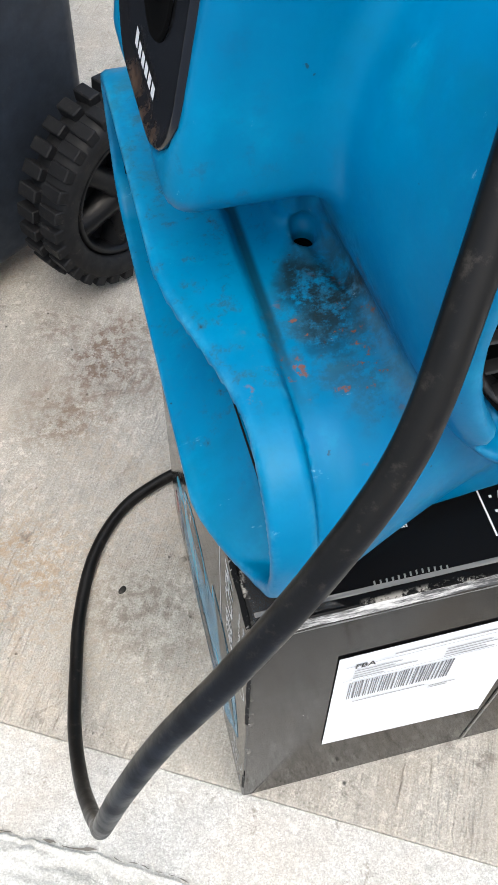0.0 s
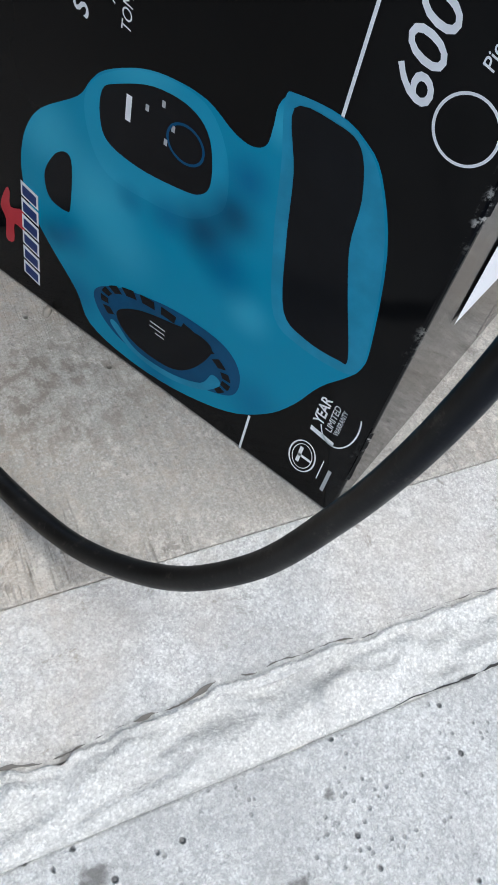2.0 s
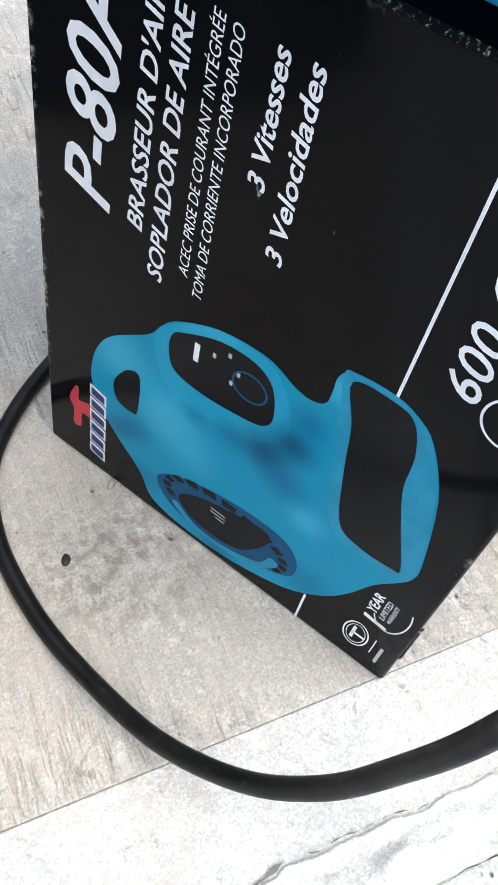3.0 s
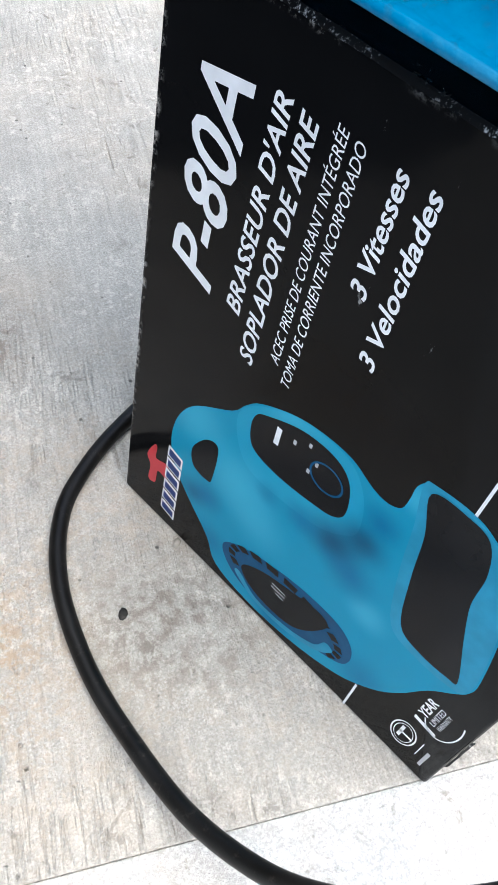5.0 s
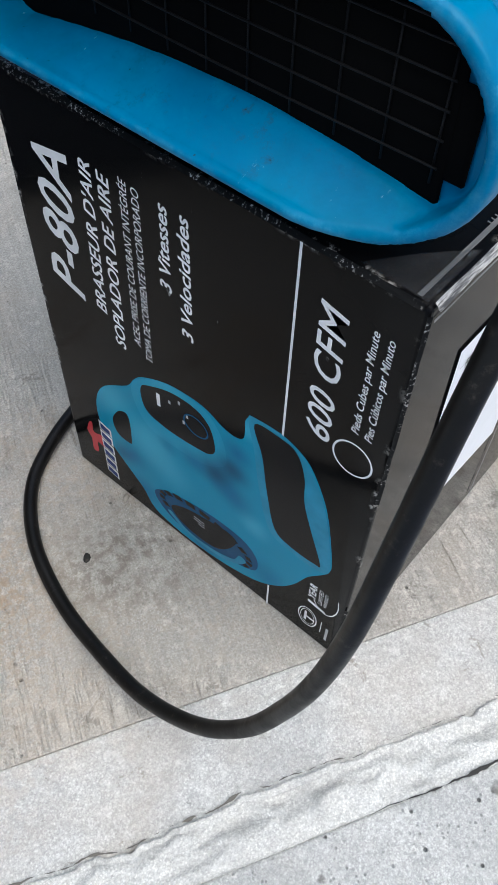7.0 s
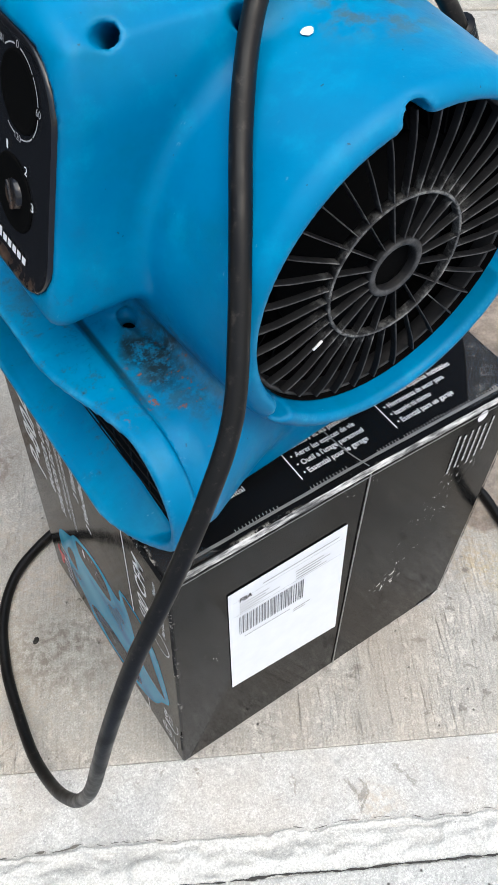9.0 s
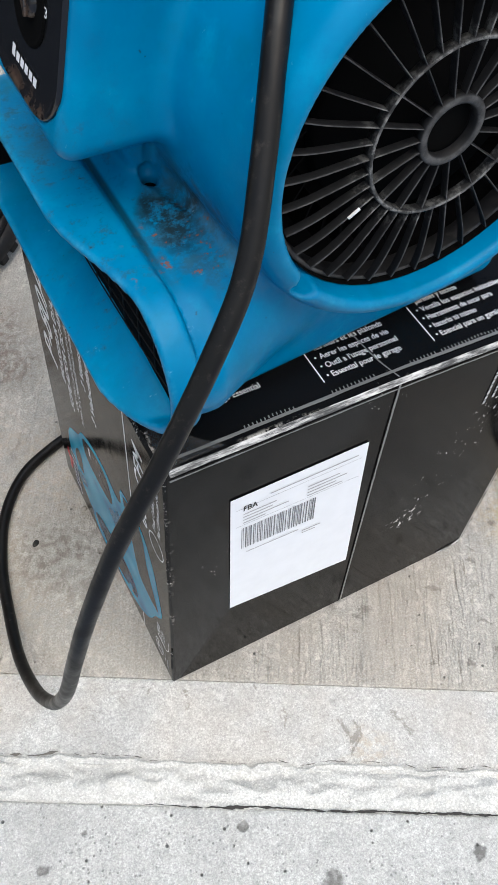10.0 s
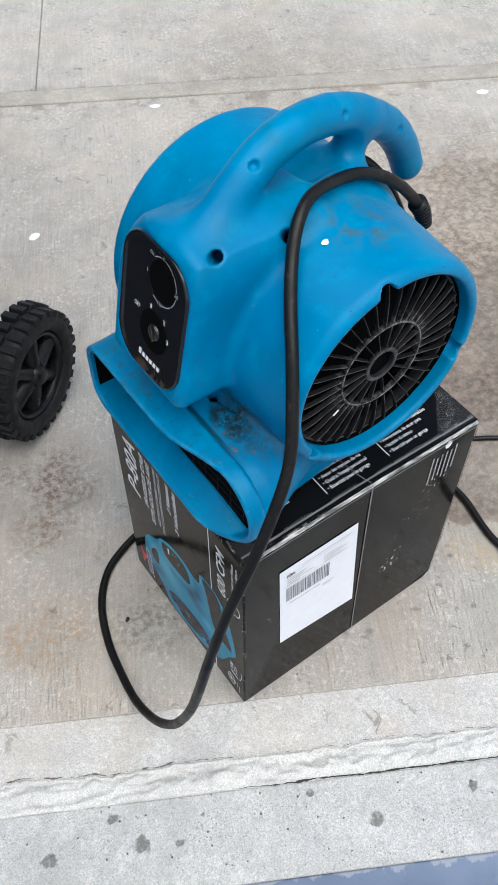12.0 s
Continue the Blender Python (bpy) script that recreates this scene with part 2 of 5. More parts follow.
def blue_plastic():
    m = Mat("faded_blue_plastic", 0.40, spec=0.15)
    base, pale, deep = (0.0001, 0.202, 0.395), (0.002, 0.295, 0.50), (0.0001, 0.152, 0.322)
    c = m.mix(m.ramp(m.noise(11, 5), 0.35, 0.7), deep, base)
    c = m.mix(m.ramp(m.noise(38, 6, 0.65), 0.5, 0.8, 0, 0.55), c, pale)
    # dust, mould and rust flakes gathered on the ledge over the outlet
    ledge = m.spot((0.052, 0.068, 0.440), 0.046, 0.55, 0.5, 34, (1.2, 0.8, 1.0))
    soot = m.math("MULTIPLY", ledge, m.ramp(m.noise(75, 7, 0.75), 0.40, 0.58))
    c = m.mix(m.math("MULTIPLY", soot, 0.55), c, (0.03, 0.055, 0.055))
    dustband = m.math("MULTIPLY", m.spot((0.070, 0.060, 0.438), 0.050, 0.8, 0.5, 30, (2.4, 0.9, 1.4)), m.ramp(m.noise(95, 6, 0.75), 0.34, 0.58))
    c = m.mix(m.math("MULTIPLY", dustband, 0.55), c, (0.17, 0.20, 0.18))
    lipdirt = m.math("MULTIPLY", m.spot((0.0, 0.20, 0.440), 0.075, 0.7, 0.5, 24, (1.6, 0.8, 1.0)), m.ramp(m.noise(60, 7, 0.75), 0.40, 0.62))
    c = m.mix(m.math("MULTIPLY", lipdirt, 0.5), c, (0.03, 0.10, 0.12))
    trail = m.math("MULTIPLY", m.spot((0.044, 0.080, 0.438), 0.030, 0.6, 0.6, 60, (1.6, 0.9, 1)), m.ramp(m.noise(140, 6, 0.75), 0.36, 0.55))
    c = m.mix(m.math("MULTIPLY", trail, 0.9), c, (0.010, 0.016, 0.016))
    rust = m.math("MULTIPLY", m.spot((0.045, 0.055, 0.438), 0.04, 0.5, 0.5, 40), m.ramp(m.noise(150, 5, 0.7), 0.59, 0.64))
    c = m.mix(m.math("MULTIPLY", rust, 0.8), c, (0.20, 0.07, 0.03))
    # dark line along the collar's groove: shade and lodged dirt put into the colour
    crease_shade = m.math("MULTIPLY", m.ramp(m.math("ABSOLUTE", m.math("SUBTRACT", m.axis(0), 0.0232)), 0.0008, 0.0034, 1, 0), m.math("MULTIPLY", m.ramp(m.axis(2), 0.425, 0.433), m.ramp(m.axis(2), 0.444, 0.450, 1, 0)))
    crease_shade = m.math("MULTIPLY", crease_shade, m.ramp(m.math("ADD", m.axis(1), m.math("MULTIPLY", m.noise(60, 4), 0.05)), 0.05, 0.11))
    c = m.mix(m.math("MULTIPLY", crease_shade, 0.85), c, (0.004, 0.03, 0.05))
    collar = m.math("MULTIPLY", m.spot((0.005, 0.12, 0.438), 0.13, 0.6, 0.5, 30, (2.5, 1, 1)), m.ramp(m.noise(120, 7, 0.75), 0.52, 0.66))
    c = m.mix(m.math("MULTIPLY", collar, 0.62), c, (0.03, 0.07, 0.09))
    film = m.ramp(m.noise(16, 6, 0.7), 0.46, 0.70)
    c = m.mix(m.math("MULTIPLY", film, 0.42), c, (0.002, 0.125, 0.20))
    grime = m.math("MULTIPLY", m.spot((0.16, 0.07, 0.61), 0.05, 0.7, 0.6, 30), m.ramp(m.noise(60, 6, 0.7), 0.45, 0.65))
    c = m.mix(m.math("MULTIPLY", grime, 0.75), c, (0.06, 0.10, 0.10))
    # pale chalky scuffs and small dark nicks
    scuff = m.ramp(m.noise(1.0, 6, 0.75, m.mapped((70, 160, 60))), 0.66, 0.74)
    c = m.mix(m.math("MULTIPLY", scuff, 0.55), c, (0.30, 0.52, 0.66))
    nick = m.ramp(m.noise(240, 3, 0.5), 0.73, 0.77)
    c = m.mix(m.math("MULTIPLY", nick, 0.8), c, (0.02, 0.05, 0.07))
    edge = m.math("MULTIPLY", m.ramp(m.geo.outputs["Pointiness"], 0.515, 0.56), m.ramp(m.noise(55, 6, 0.75), 0.40, 0.66))
    c = m.mix(m.math("MULTIPLY", edge, 0.42), c, (0.10, 0.40, 0.58))
    r = m.ramp(m.noise(26, 6, 0.7), 0.3, 0.75, 0.30, 0.50)
    m.colour(c).rough(m.math("ADD", r, m.math("MULTIPLY", soot, 0.4), True))
    m.bump(m.math("ADD", m.noise(230, 4), m.math("MULTIPLY", m.noise(28, 4), 2.0)), 0.14, 0.001)
    return m.m


def carton_print():
    m = Mat("glossy_black_carton", 0.1, spec=0.08)
    z, x, y = m.axis(2), m.axis(0), m.axis(1)
    c = m.mix(m.ramp(m.noise(6, 4), 0.3, 0.7), (0.004, 0.004, 0.0042), (0.0065, 0.0065, 0.0068))
    scratch = m.ramp(m.noise(1.0, 6, 0.75, m.mapped((90, 90, 40))), 0.66, 0.70)
    patch = m.ramp(m.noise(13, 3), 0.50, 0.58)
    for place, r, k in (((0.215, 0, 0.125), 0.022, 0.56), ((0.245, 0, 0.215), 0.035, 0.61), ((0.262, 0, 0.250), 0.022, 0.58), ((0.050, 0, 0.20), 0.030, 0.60), ((0.225, 0, 0.165), 0.03, 0.62), ((0.155, 0, 0.32), 0.02, 0.60)):
        rub = m.math("MULTIPLY", m.spot(place, r, 0.6, 0.6, 40), m.ramp(m.noise(1.0, 6, 0.75, m.mapped((210, 90, 110), 0.0, (r, 0, 0))), k, k + 0.03))
        c = m.mix(rub, c, (0.62, 0.60, 0.57))
    c = m.mix(m.math("MULTIPLY", m.math("MULTIPLY", scratch, patch), 0.8), c, (0.45, 0.44, 0.42))
    # paper shows through along the rubbed edges
    ex = m.math("MINIMUM", m.math("ABSOLUTE", x), m.math("ABSOLUTE", m.math("SUBTRACT", x, 0.31)))
    ey = m.math("MINIMUM", m.math("ABSOLUTE", y), m.math("ABSOLUTE", m.math("SUBTRACT", y, 0.2510)))
    ez = m.math("ABSOLUTE", m.math("SUBTRACT", z, 0.335))
    two = m.math("MINIMUM", m.math("ADD", ex, ey), m.math("MINIMUM", m.math("ADD", ex, ez), m.math("ADD", ey, ez)))
    rag = m.math("MULTIPLY", m.ramp(m.noise(150, 6, 0.75), 0.50, 0.62), m.ramp(m.noise(17, 3), 0.48, 0.62))
    worn = m.math("MULTIPLY", m.ramp(two, 0.0012, 0.005, 1, 0), rag)
    c = m.mix(m.math("MULTIPLY", worn, 0.85), c, (0.55, 0.52, 0.47))
    r = m.ramp(m.noise(35, 5, 0.7), 0.3, 0.8, 0.07, 0.15)
    m.colour(c).rough(m.math("ADD", r, m.math("MULTIPLY", worn, 0.5), True))
    m.bump(m.math("ADD", m.noise(9, 3), m.math("MULTIPLY", m.noise(70, 3), 0.12)), 0.10, 0.004)
    return m.m


def ink(name, colour, rough=0.22, vary=0.12):
    m = Mat(name, rough, spec=0.1)
    m.colour(m.mix(m.ramp(m.noise(60, 5), 0.3, 0.7), tuple(c * (1 - vary) for c in colour), colour))
    return m.m


def rubber(name, base, rough, dust=0.25):
    m = Mat(name, rough, spec=0.25)
    c = m.mix(m.ramp(m.noise(45, 6, 0.7), 0.35, 0.7), tuple(b * 0.7 for b in base), base)
    c = m.mix(m.math("MULTIPLY", m.ramp(m.noise(130, 6, 0.75), 0.55, 0.72), dust), c, (0.20, 0.17, 0.14))
    m.colour(c).rough(m.ramp(m.noise(70, 4), 0.3, 0.7, rough - 0.1, rough + 0.12))
    m.bump(m.noise(400, 3), 0.12, 0.0006)
    return m.m


def dusty_black():
    m = Mat("dusty_black_plastic", 0.6, spec=0.2)
    # dust greys the front faces; the sides' shade is put in as near-black
    up = m.ramp(m.math("MULTIPLY", m.axis(1, m.geo.outputs["Normal"]), -1.0), 0.45, 0.95, 0.04, 1.0)
    dust = m.ramp(m.noise(90, 5, 0.7), 0.36, 0.70, 0.15, 0.60)
    # fluff gathered round the middle ring
    dx, dz = m.math("SUBTRACT", m.axis(0), 0.151), m.math("SUBTRACT", m.axis(2), 0.503)
    away = m.math("SQRT", m.math("ADD", m.math("MULTIPLY", dx, dx), m.math("MULTIPLY", dz, dz)))
    ring_ = m.ramp(m.math("ABSOLUTE", m.math("SUBTRACT", away, 0.045)), 0.003, 0.010, 1, 0)
    fluff = m.math("MULTIPLY", ring_, m.ramp(m.noise(170, 6, 0.75), 0.44, 0.62))
    c = m.mix(m.math("MULTIPLY", dust, up), (0.006, 0.006, 0.0065), (0.15, 0.15, 0.15))
    c = m.mix(m.math("MULTIPLY", m.math("MULTIPLY", fluff, m.math("MAXIMUM", up, 0.3)), 0.9), c, (0.22, 0.22, 0.21))
    m.colour(c).bump(m.noise(300, 4), 0.3, 0.001)
    return m.m


def panel_black():
    m = Mat("glossy_black_panel", 0.22)
    mud = m.math("MULTIPLY", m.spot((-0.008, 0.120, 0.489), 0.030, 0.7, 0.6, 45, (1, 0.65, 2.2)), m.ramp(m.noise(70, 7, 0.75), 0.40, 0.60))
    knob_mud = m.math("MULTIPLY", m.spot((0.0, 0.126, 0.530), 0.014, 0.8, 0.6, 60), m.ramp(m.noise(90, 6, 0.75), 0.42, 0.58))
    mud = m.math("MAXIMUM", mud, knob_mud)
    c = m.mix(m.math("MULTIPLY", mud, 0.6), (0.008, 0.008, 0.009), (0.16, 0.09, 0.05))
    m.colour(c).rough(m.math("ADD", 0.2, m.math("MULTIPLY", mud, 0.5)))
    m.bump(m.noise(180, 5), 0.08, 0.0008)
    return m.m


BLUE, CARTON, PANEL, GRILLE = blue_plastic(), carton_print(), panel_black(), dusty_black()
PAINTED = painted_floor()
WHITE = ink("white_print", (0.86, 0.855, 0.85))
GREYINK = ink("grey_print", (0.45, 0.45, 0.45))
RED = ink("red_print", (0.55, 0.05, 0.06))
NAVY = ink("navy_print", (0.03, 0.05, 0.16))
BARINK = ink("thermal_print", (0.19, 0.19, 0.20))
BLACKINK = ink("black_print", (0.02, 0.02, 0.022))
PICTURE = [ink(n, c, 0.2, 0.2) for n, c in (("picture_blue", (0.012, 0.15, 0.27)), ("picture_light", (0.03, 0.26, 0.42)), ("picture_deep", (0.006, 0.075, 0.17)),
                                              ("picture_black", (0.006, 0.007, 0.009)), ("picture_rim", (0.03, 0.28, 0.44)))]


def printed_blue(name, base):
    """The shaded blue of the printed picture: soft lights and shadows of the pictured blower."""
    m = Mat(name, 0.2, spec=0.1)
    c = m.mix(0.0, base, base)
    lit, dim, dark = (0.06, 0.40, 0.56), (0.004, 0.13, 0.26), (0.001, 0.045, 0.11)
    for (y, z), r, col, k in (((0.200, 0.118), 0.030, lit, 0.7), ((0.168, 0.100), 0.034, lit, 0.75), ((0.150, 0.083), 0.030, lit, 0.5), ((0.150, 0.182), 0.030, lit, 0.7), ((0.075, 0.092), 0.018, lit, 0.6), ((0.082, 0.188), 0.014, lit, 0.7),
                              ((0.106, 0.120), 0.024, dark, 0.85), ((0.094, 0.138), 0.020, dark, 0.8), ((0.090, 0.158), 0.016, dim, 0.8), ((0.092, 0.108), 0.022, dim, 0.8), ((0.126, 0.116), 0.016, dim, 0.7), ((0.148, 0.112), 0.012, dim, 0.5),
                              ((0.185, 0.066), 0.018, dim, 0.75), ((0.196, 0.058), 0.016, dark, 0.5), ((0.120, 0.008), 0.024, dim, 0.7), ((0.060, 0.040), 0.026, dim, 0.6), ((0.176, 0.030), 0.020, dim, 0.6), ((0.026, 0.150), 0.018, dim, 0.4)):
        c = m.mix(m.math("MULTIPLY", m.spot((0, y, z), r, 1.0, 0.0), k), c, col)
    m.colour(c)
    return m.m


PICTURE[0] = printed_blue("picture_body", (0.012, 0.25, 0.40))
PICTURE.append(printed_blue("picture_house", (0.022, 0.29, 0.45)))
PAPER = ink("label_paper", (0.82, 0.83, 0.85), 0.5, 0.04)
CORD = rubber("black_rubber_cord", (0.0065, 0.0058, 0.005), 0.40, 0.16)
TYRE = rubber("tyre_rubber", (0.012, 0.0125, 0.014), 0.6, 0.15)
RIM = rubber("black_wheel_plastic", (0.008, 0.0085, 0.010), 0.35, 0.08)
WIRE = rubber("dark_guard_wire", (0.004, 0.004, 0.004), 0.7, 0.05)
BIN = rubber("slate_bin_plastic", (0.035, 0.045, 0.062), 0.5, 0.1)
# near-black for inner parts and for the darkness put inside the openings
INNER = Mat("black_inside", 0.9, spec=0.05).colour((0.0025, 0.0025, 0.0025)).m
CREASE = Mat("tape_crease", 0.4).colour((0.16, 0.16, 0.155)).m
TAPE = Mat("clear_tape", 0.12)
TAPE.b.inputs["Transmission Weight"].default_value = 0.0
TAPE.b.inputs["Alpha"].default_value = 0.22
TAPE.colour(TAPE.mix(TAPE.ramp(TAPE.noise(90, 6, 0.7), 0.5, 0.7), (0.10, 0.10, 0.10), (0.6, 0.6, 0.58)))
TAPE.bump(TAPE.noise(120, 5, 0.7, warp=1.0), 0.4, 0.002)
TAPE = TAPE.m
CHIP = ink("white_paper_scrap", (0.8, 0.8, 0.8), 0.6, 0.1)
WEAR = Mat("torn_paper_edge", 0.7)
WEAR.colour(WEAR.mix(WEAR.ramp(WEAR.noise(1.0, 6, 0.75, WEAR.mapped((45, 380, 380))), 0.40, 0.64), (0.05, 0.05, 0.05), (0.66, 0.65, 0.63)))
WEAR = WEAR.m
RUB = Mat("rubbed_black_edge", 0.6, spec=0.1)
RUB.colour(RUB.mix(RUB.math("MULTIPLY", RUB.ramp(RUB.noise(520, 6, 0.75), 0.55, 0.64), RUB.ramp(RUB.noise(30, 4), 0.42, 0.56)), (0.006, 0.006, 0.006), (0.55, 0.53, 0.50)))
RUB = RUB.m


# ---- mesh helpers ----
def empty(name, place, **tags):
    e = new(name)
    e.location = place
    e.empty_display_size = 0.05
    return tagged(e, **tags)


def hang(ob, parent):
    """Make ob, built at its place in the world, a part of parent."""
    ob.parent = parent
    ob.matrix_parent_inverse = Matrix.Translation(-Vector(parent.location))
    return ob


def part(name, bm, material, parent=None, label="", smooth=True):
    me = bpy.data.meshes.new(name)
    bmesh.ops.recalc_face_normals(bm, faces=bm.faces)
    bm.to_mesh(me)
    bm.free()
    me.materials.append(material)
    for p in me.polygons:
        p.use_smooth = smooth
    ob = new(name, me)
    if parent:
        hang(ob, parent)
    return tagged(ob, label=label)


def piece(name, me, parent, m):
    """A part on shared mesh data at the world pose m."""
    ob = new(name, me)
    hang(ob, parent)
    ob.matrix_basis = m
    return ob


def box(bm, lo, hi, m=None, bevel=0.0, seg=2):
    r = bmesh.ops.create_cube(bm, size=1)
    vs = r["verts"]
    c, s = (Vector(lo) + Vector(hi)) / 2, Vector(hi) - Vector(lo)
    for v in vs:
        v.co = Vector((v.co.x * s.x, v.co.y * s.y, v.co.z * s.z)) + c
    if bevel:
        es = list({e for v in vs for e in v.link_edges})
        r = bmesh.ops.bevel(bm, geom=es, offset=bevel, segments=seg, affect="EDGES", profile=0.5)
        vs = list({v for f in r["faces"] for v in f.verts} | {v for v in vs if v.is_valid})
    if m is not None:
        bmesh.ops.transform(bm, matrix=m, verts=vs)
    return bm


def catmull(pts, n=8, closed=False):
    p = [Vector(q) for q in pts]
    out, k = [], len(p)
    for i in range(k if closed else k - 1):
        a = p[(i - 1) % k] if closed or i else 2 * p[0] - p[1]
        b, c = p[i], p[(i + 1) % k]
        d = p[(i + 2) % k] if closed or i + 2 < k else 2 * p[-1] - p[-2]
        for j in range(n):
            f = j / n
            out.append(0.5 * (2 * b + (c - a) * f + (2 * a - 5 * b + 4 * c - d) * f * f + (3 * b - a - 3 * c + d) * f ** 3))
    if not closed:
        out.append(p[-1])
    return out


def tube(bm, pts, radius, sides=14, caps=True):
    """A round bar along pts; radius is a number or one for each point."""
    rings, side = [], None
    for i, p in enumerate(pts):
        d = (pts[min(i + 1, len(pts) - 1)] - pts[max(i - 1, 0)]).normalized()
        if side is None:
            side = d.orthogonal().normalized()
        side = (side - d * side.dot(d)).normalized()
        up = d.cross(side)
        r = radius[i] if isinstance(radius, (list, tuple)) else radius
        rings.append([bm.verts.new(p + r * (side * math.cos(a) + up * math.sin(a))) for a in (2 * math.pi * k / sides for k in range(sides))])
    for a, b in zip(rings, rings[1:]):
        for k in range(sides):
            bm.faces.new((a[k], a[(k + 1) % sides], b[(k + 1) % sides], b[k]))
    if caps:
        bm.faces.new(rings[0][::-1])
        bm.faces.new(rings[-1])
    return bm


def lathe(bm, profile, m, sides=48):
    """Turn a profile of (radius, height) round z, then put it by m."""
    rings = [[bm.verts.new(m @ Vector((r * math.cos(a), r * math.sin(a), h))) for a in (2 * math.pi * k / sides for k in range(sides))] for r, h in profile]
    for a, b in zip(rings, rings[1:]):
        for k in range(sides):
            bm.faces.new((a[k], a[(k + 1) % sides], b[(k + 1) % sides], b[k]))
    return bm


def sheet(bm, pts, m=None):
    vs = [bm.verts.new(m @ Vector(p) if m is not None else p) for p in pts]
    bm.faces.new(vs)
    return bm


def axes(origin, x, y):
    """A pose with its x and y along those directions."""
    x, y = Vector(x).normalized(), Vector(y).normalized()
    z = x.cross(y)
    return Matrix(((x.x, y.x, z.x, origin[0]), (x.y, y.y, z.y, origin[1]), (x.z, y.z, z.z, origin[2]), (0, 0, 0, 1)))


def lettering(name, words, m, length, height, material, parent, slant=0.0, weight=0.0, label=""):
    """Flat lettering of that length and capital height, its baseline starting at m's origin."""
    cu = bpy.data.curves.new(name, "FONT")
    cu.body, cu.size, cu.shear, cu.offset, cu.resolution_u = words, 1.0, slant, weight, 3
    tmp = bpy.data.objects.new(name, cu)
    scene.collection.objects.link(tmp)
    me = bpy.data.meshes.new_from_object(tmp.evaluated_get(bpy.context.evaluated_depsgraph_get()))
    bpy.data.objects.remove(tmp)
    xs, ys = [v.co.x for v in me.vertices], [v.co.y for v in me.vertices]
    cap = 0.69
    sx, sy = length / (max(xs) - min(xs)), height / cap
    me.transform(m @ Matrix.Diagonal((sx, sy, 1, 1)) @ Matrix.Translation((-min(xs), 0, 0)))
    me.materials.clear()
    me.materials.append(material)
    ob = new(name, me)
    hang(ob, parent)
    return tagged(ob, label=label)


# ---- ground: u runs along the joint, s across it towards the painted floor ----
D, N = Vector((0.873, -0.487, 0)), Vector((-0.487, -0.873, 0))


def ground_at(u, s, z=0.0):
    return D * u + N * s + Vector((0, 0, z))


def slab(name, u0, u1, s0, s1, top, material, label, edge=0.004, thick=0.06, category="pavement"):
    bm = bmesh.new()
    m = Matrix(((D.x, N.x, 0, 0), (D.y, N.y, 0, 0), (0, 0, 1, 0), (0, 0, 0, 1)))
    box(bm, (u0, s0, top - thick), (u1, s1, top), m, edge, 3)
    ob = part(name, bm, material)
    for p in ob.data.polygons:
        p.use_smooth = False
    return tagged(ob, label, category, kind="structure")


bm = bmesh.new()
sheet(bm, [(-400, -400, -0.05), (400, -400, -0.05), (400, 400, -0.05), (-400, 400, -0.05)])
tagged(part("ground", bm, SLAB), "grey concrete driveway ground running out of view", "ground", kind="structure")
slab("pavement_main", -4.0, 5.0, -1.425, -0.0032, 0.0, SLAB, "broom-finished grey concrete slab with brown stains", 0.0015)
slab("pavement_border", -4.0, 5.0, -0.0030, 0.0700, -0.0012, BORDER, "smooth troweled pale concrete edge of the slab", 0.0008)
slab("pavement_apron", -4.0, 5.0, 0.1000, 0.2003, -0.003, APRON, "pale speckled concrete strip with dark pits", 0.003)
slab("floor_painted", -4.0, 5.0, 0.2000, 6.0, -0.0015, PAINTED, "worn blue-grey painted concrete floor", 0.003, category="floor")
slab("pavement_band", -4.0, 5.0, -1.488, -1.430, 0.003, BAND, "narrow raised concrete joint band with dirt", 0.008)
slab("pavement_far_east", -0.312, 5.0, -8.0, -1.492, 0.0, SLAB, "weathered broom-finished concrete slab beyond the joint")
slab("pavement_far_west", -4.0, -0.3126, -8.0, -1.492, 0.0, SLAB, "weathered broom-finished concrete slab beyond the joint")
slab("joint_dirt", -4.0, 5.0, -1.5, 0.3, -0.022, DARKJOINT, "dark dirt filling the joints of the paving", 0.0, 0.02, "joint")


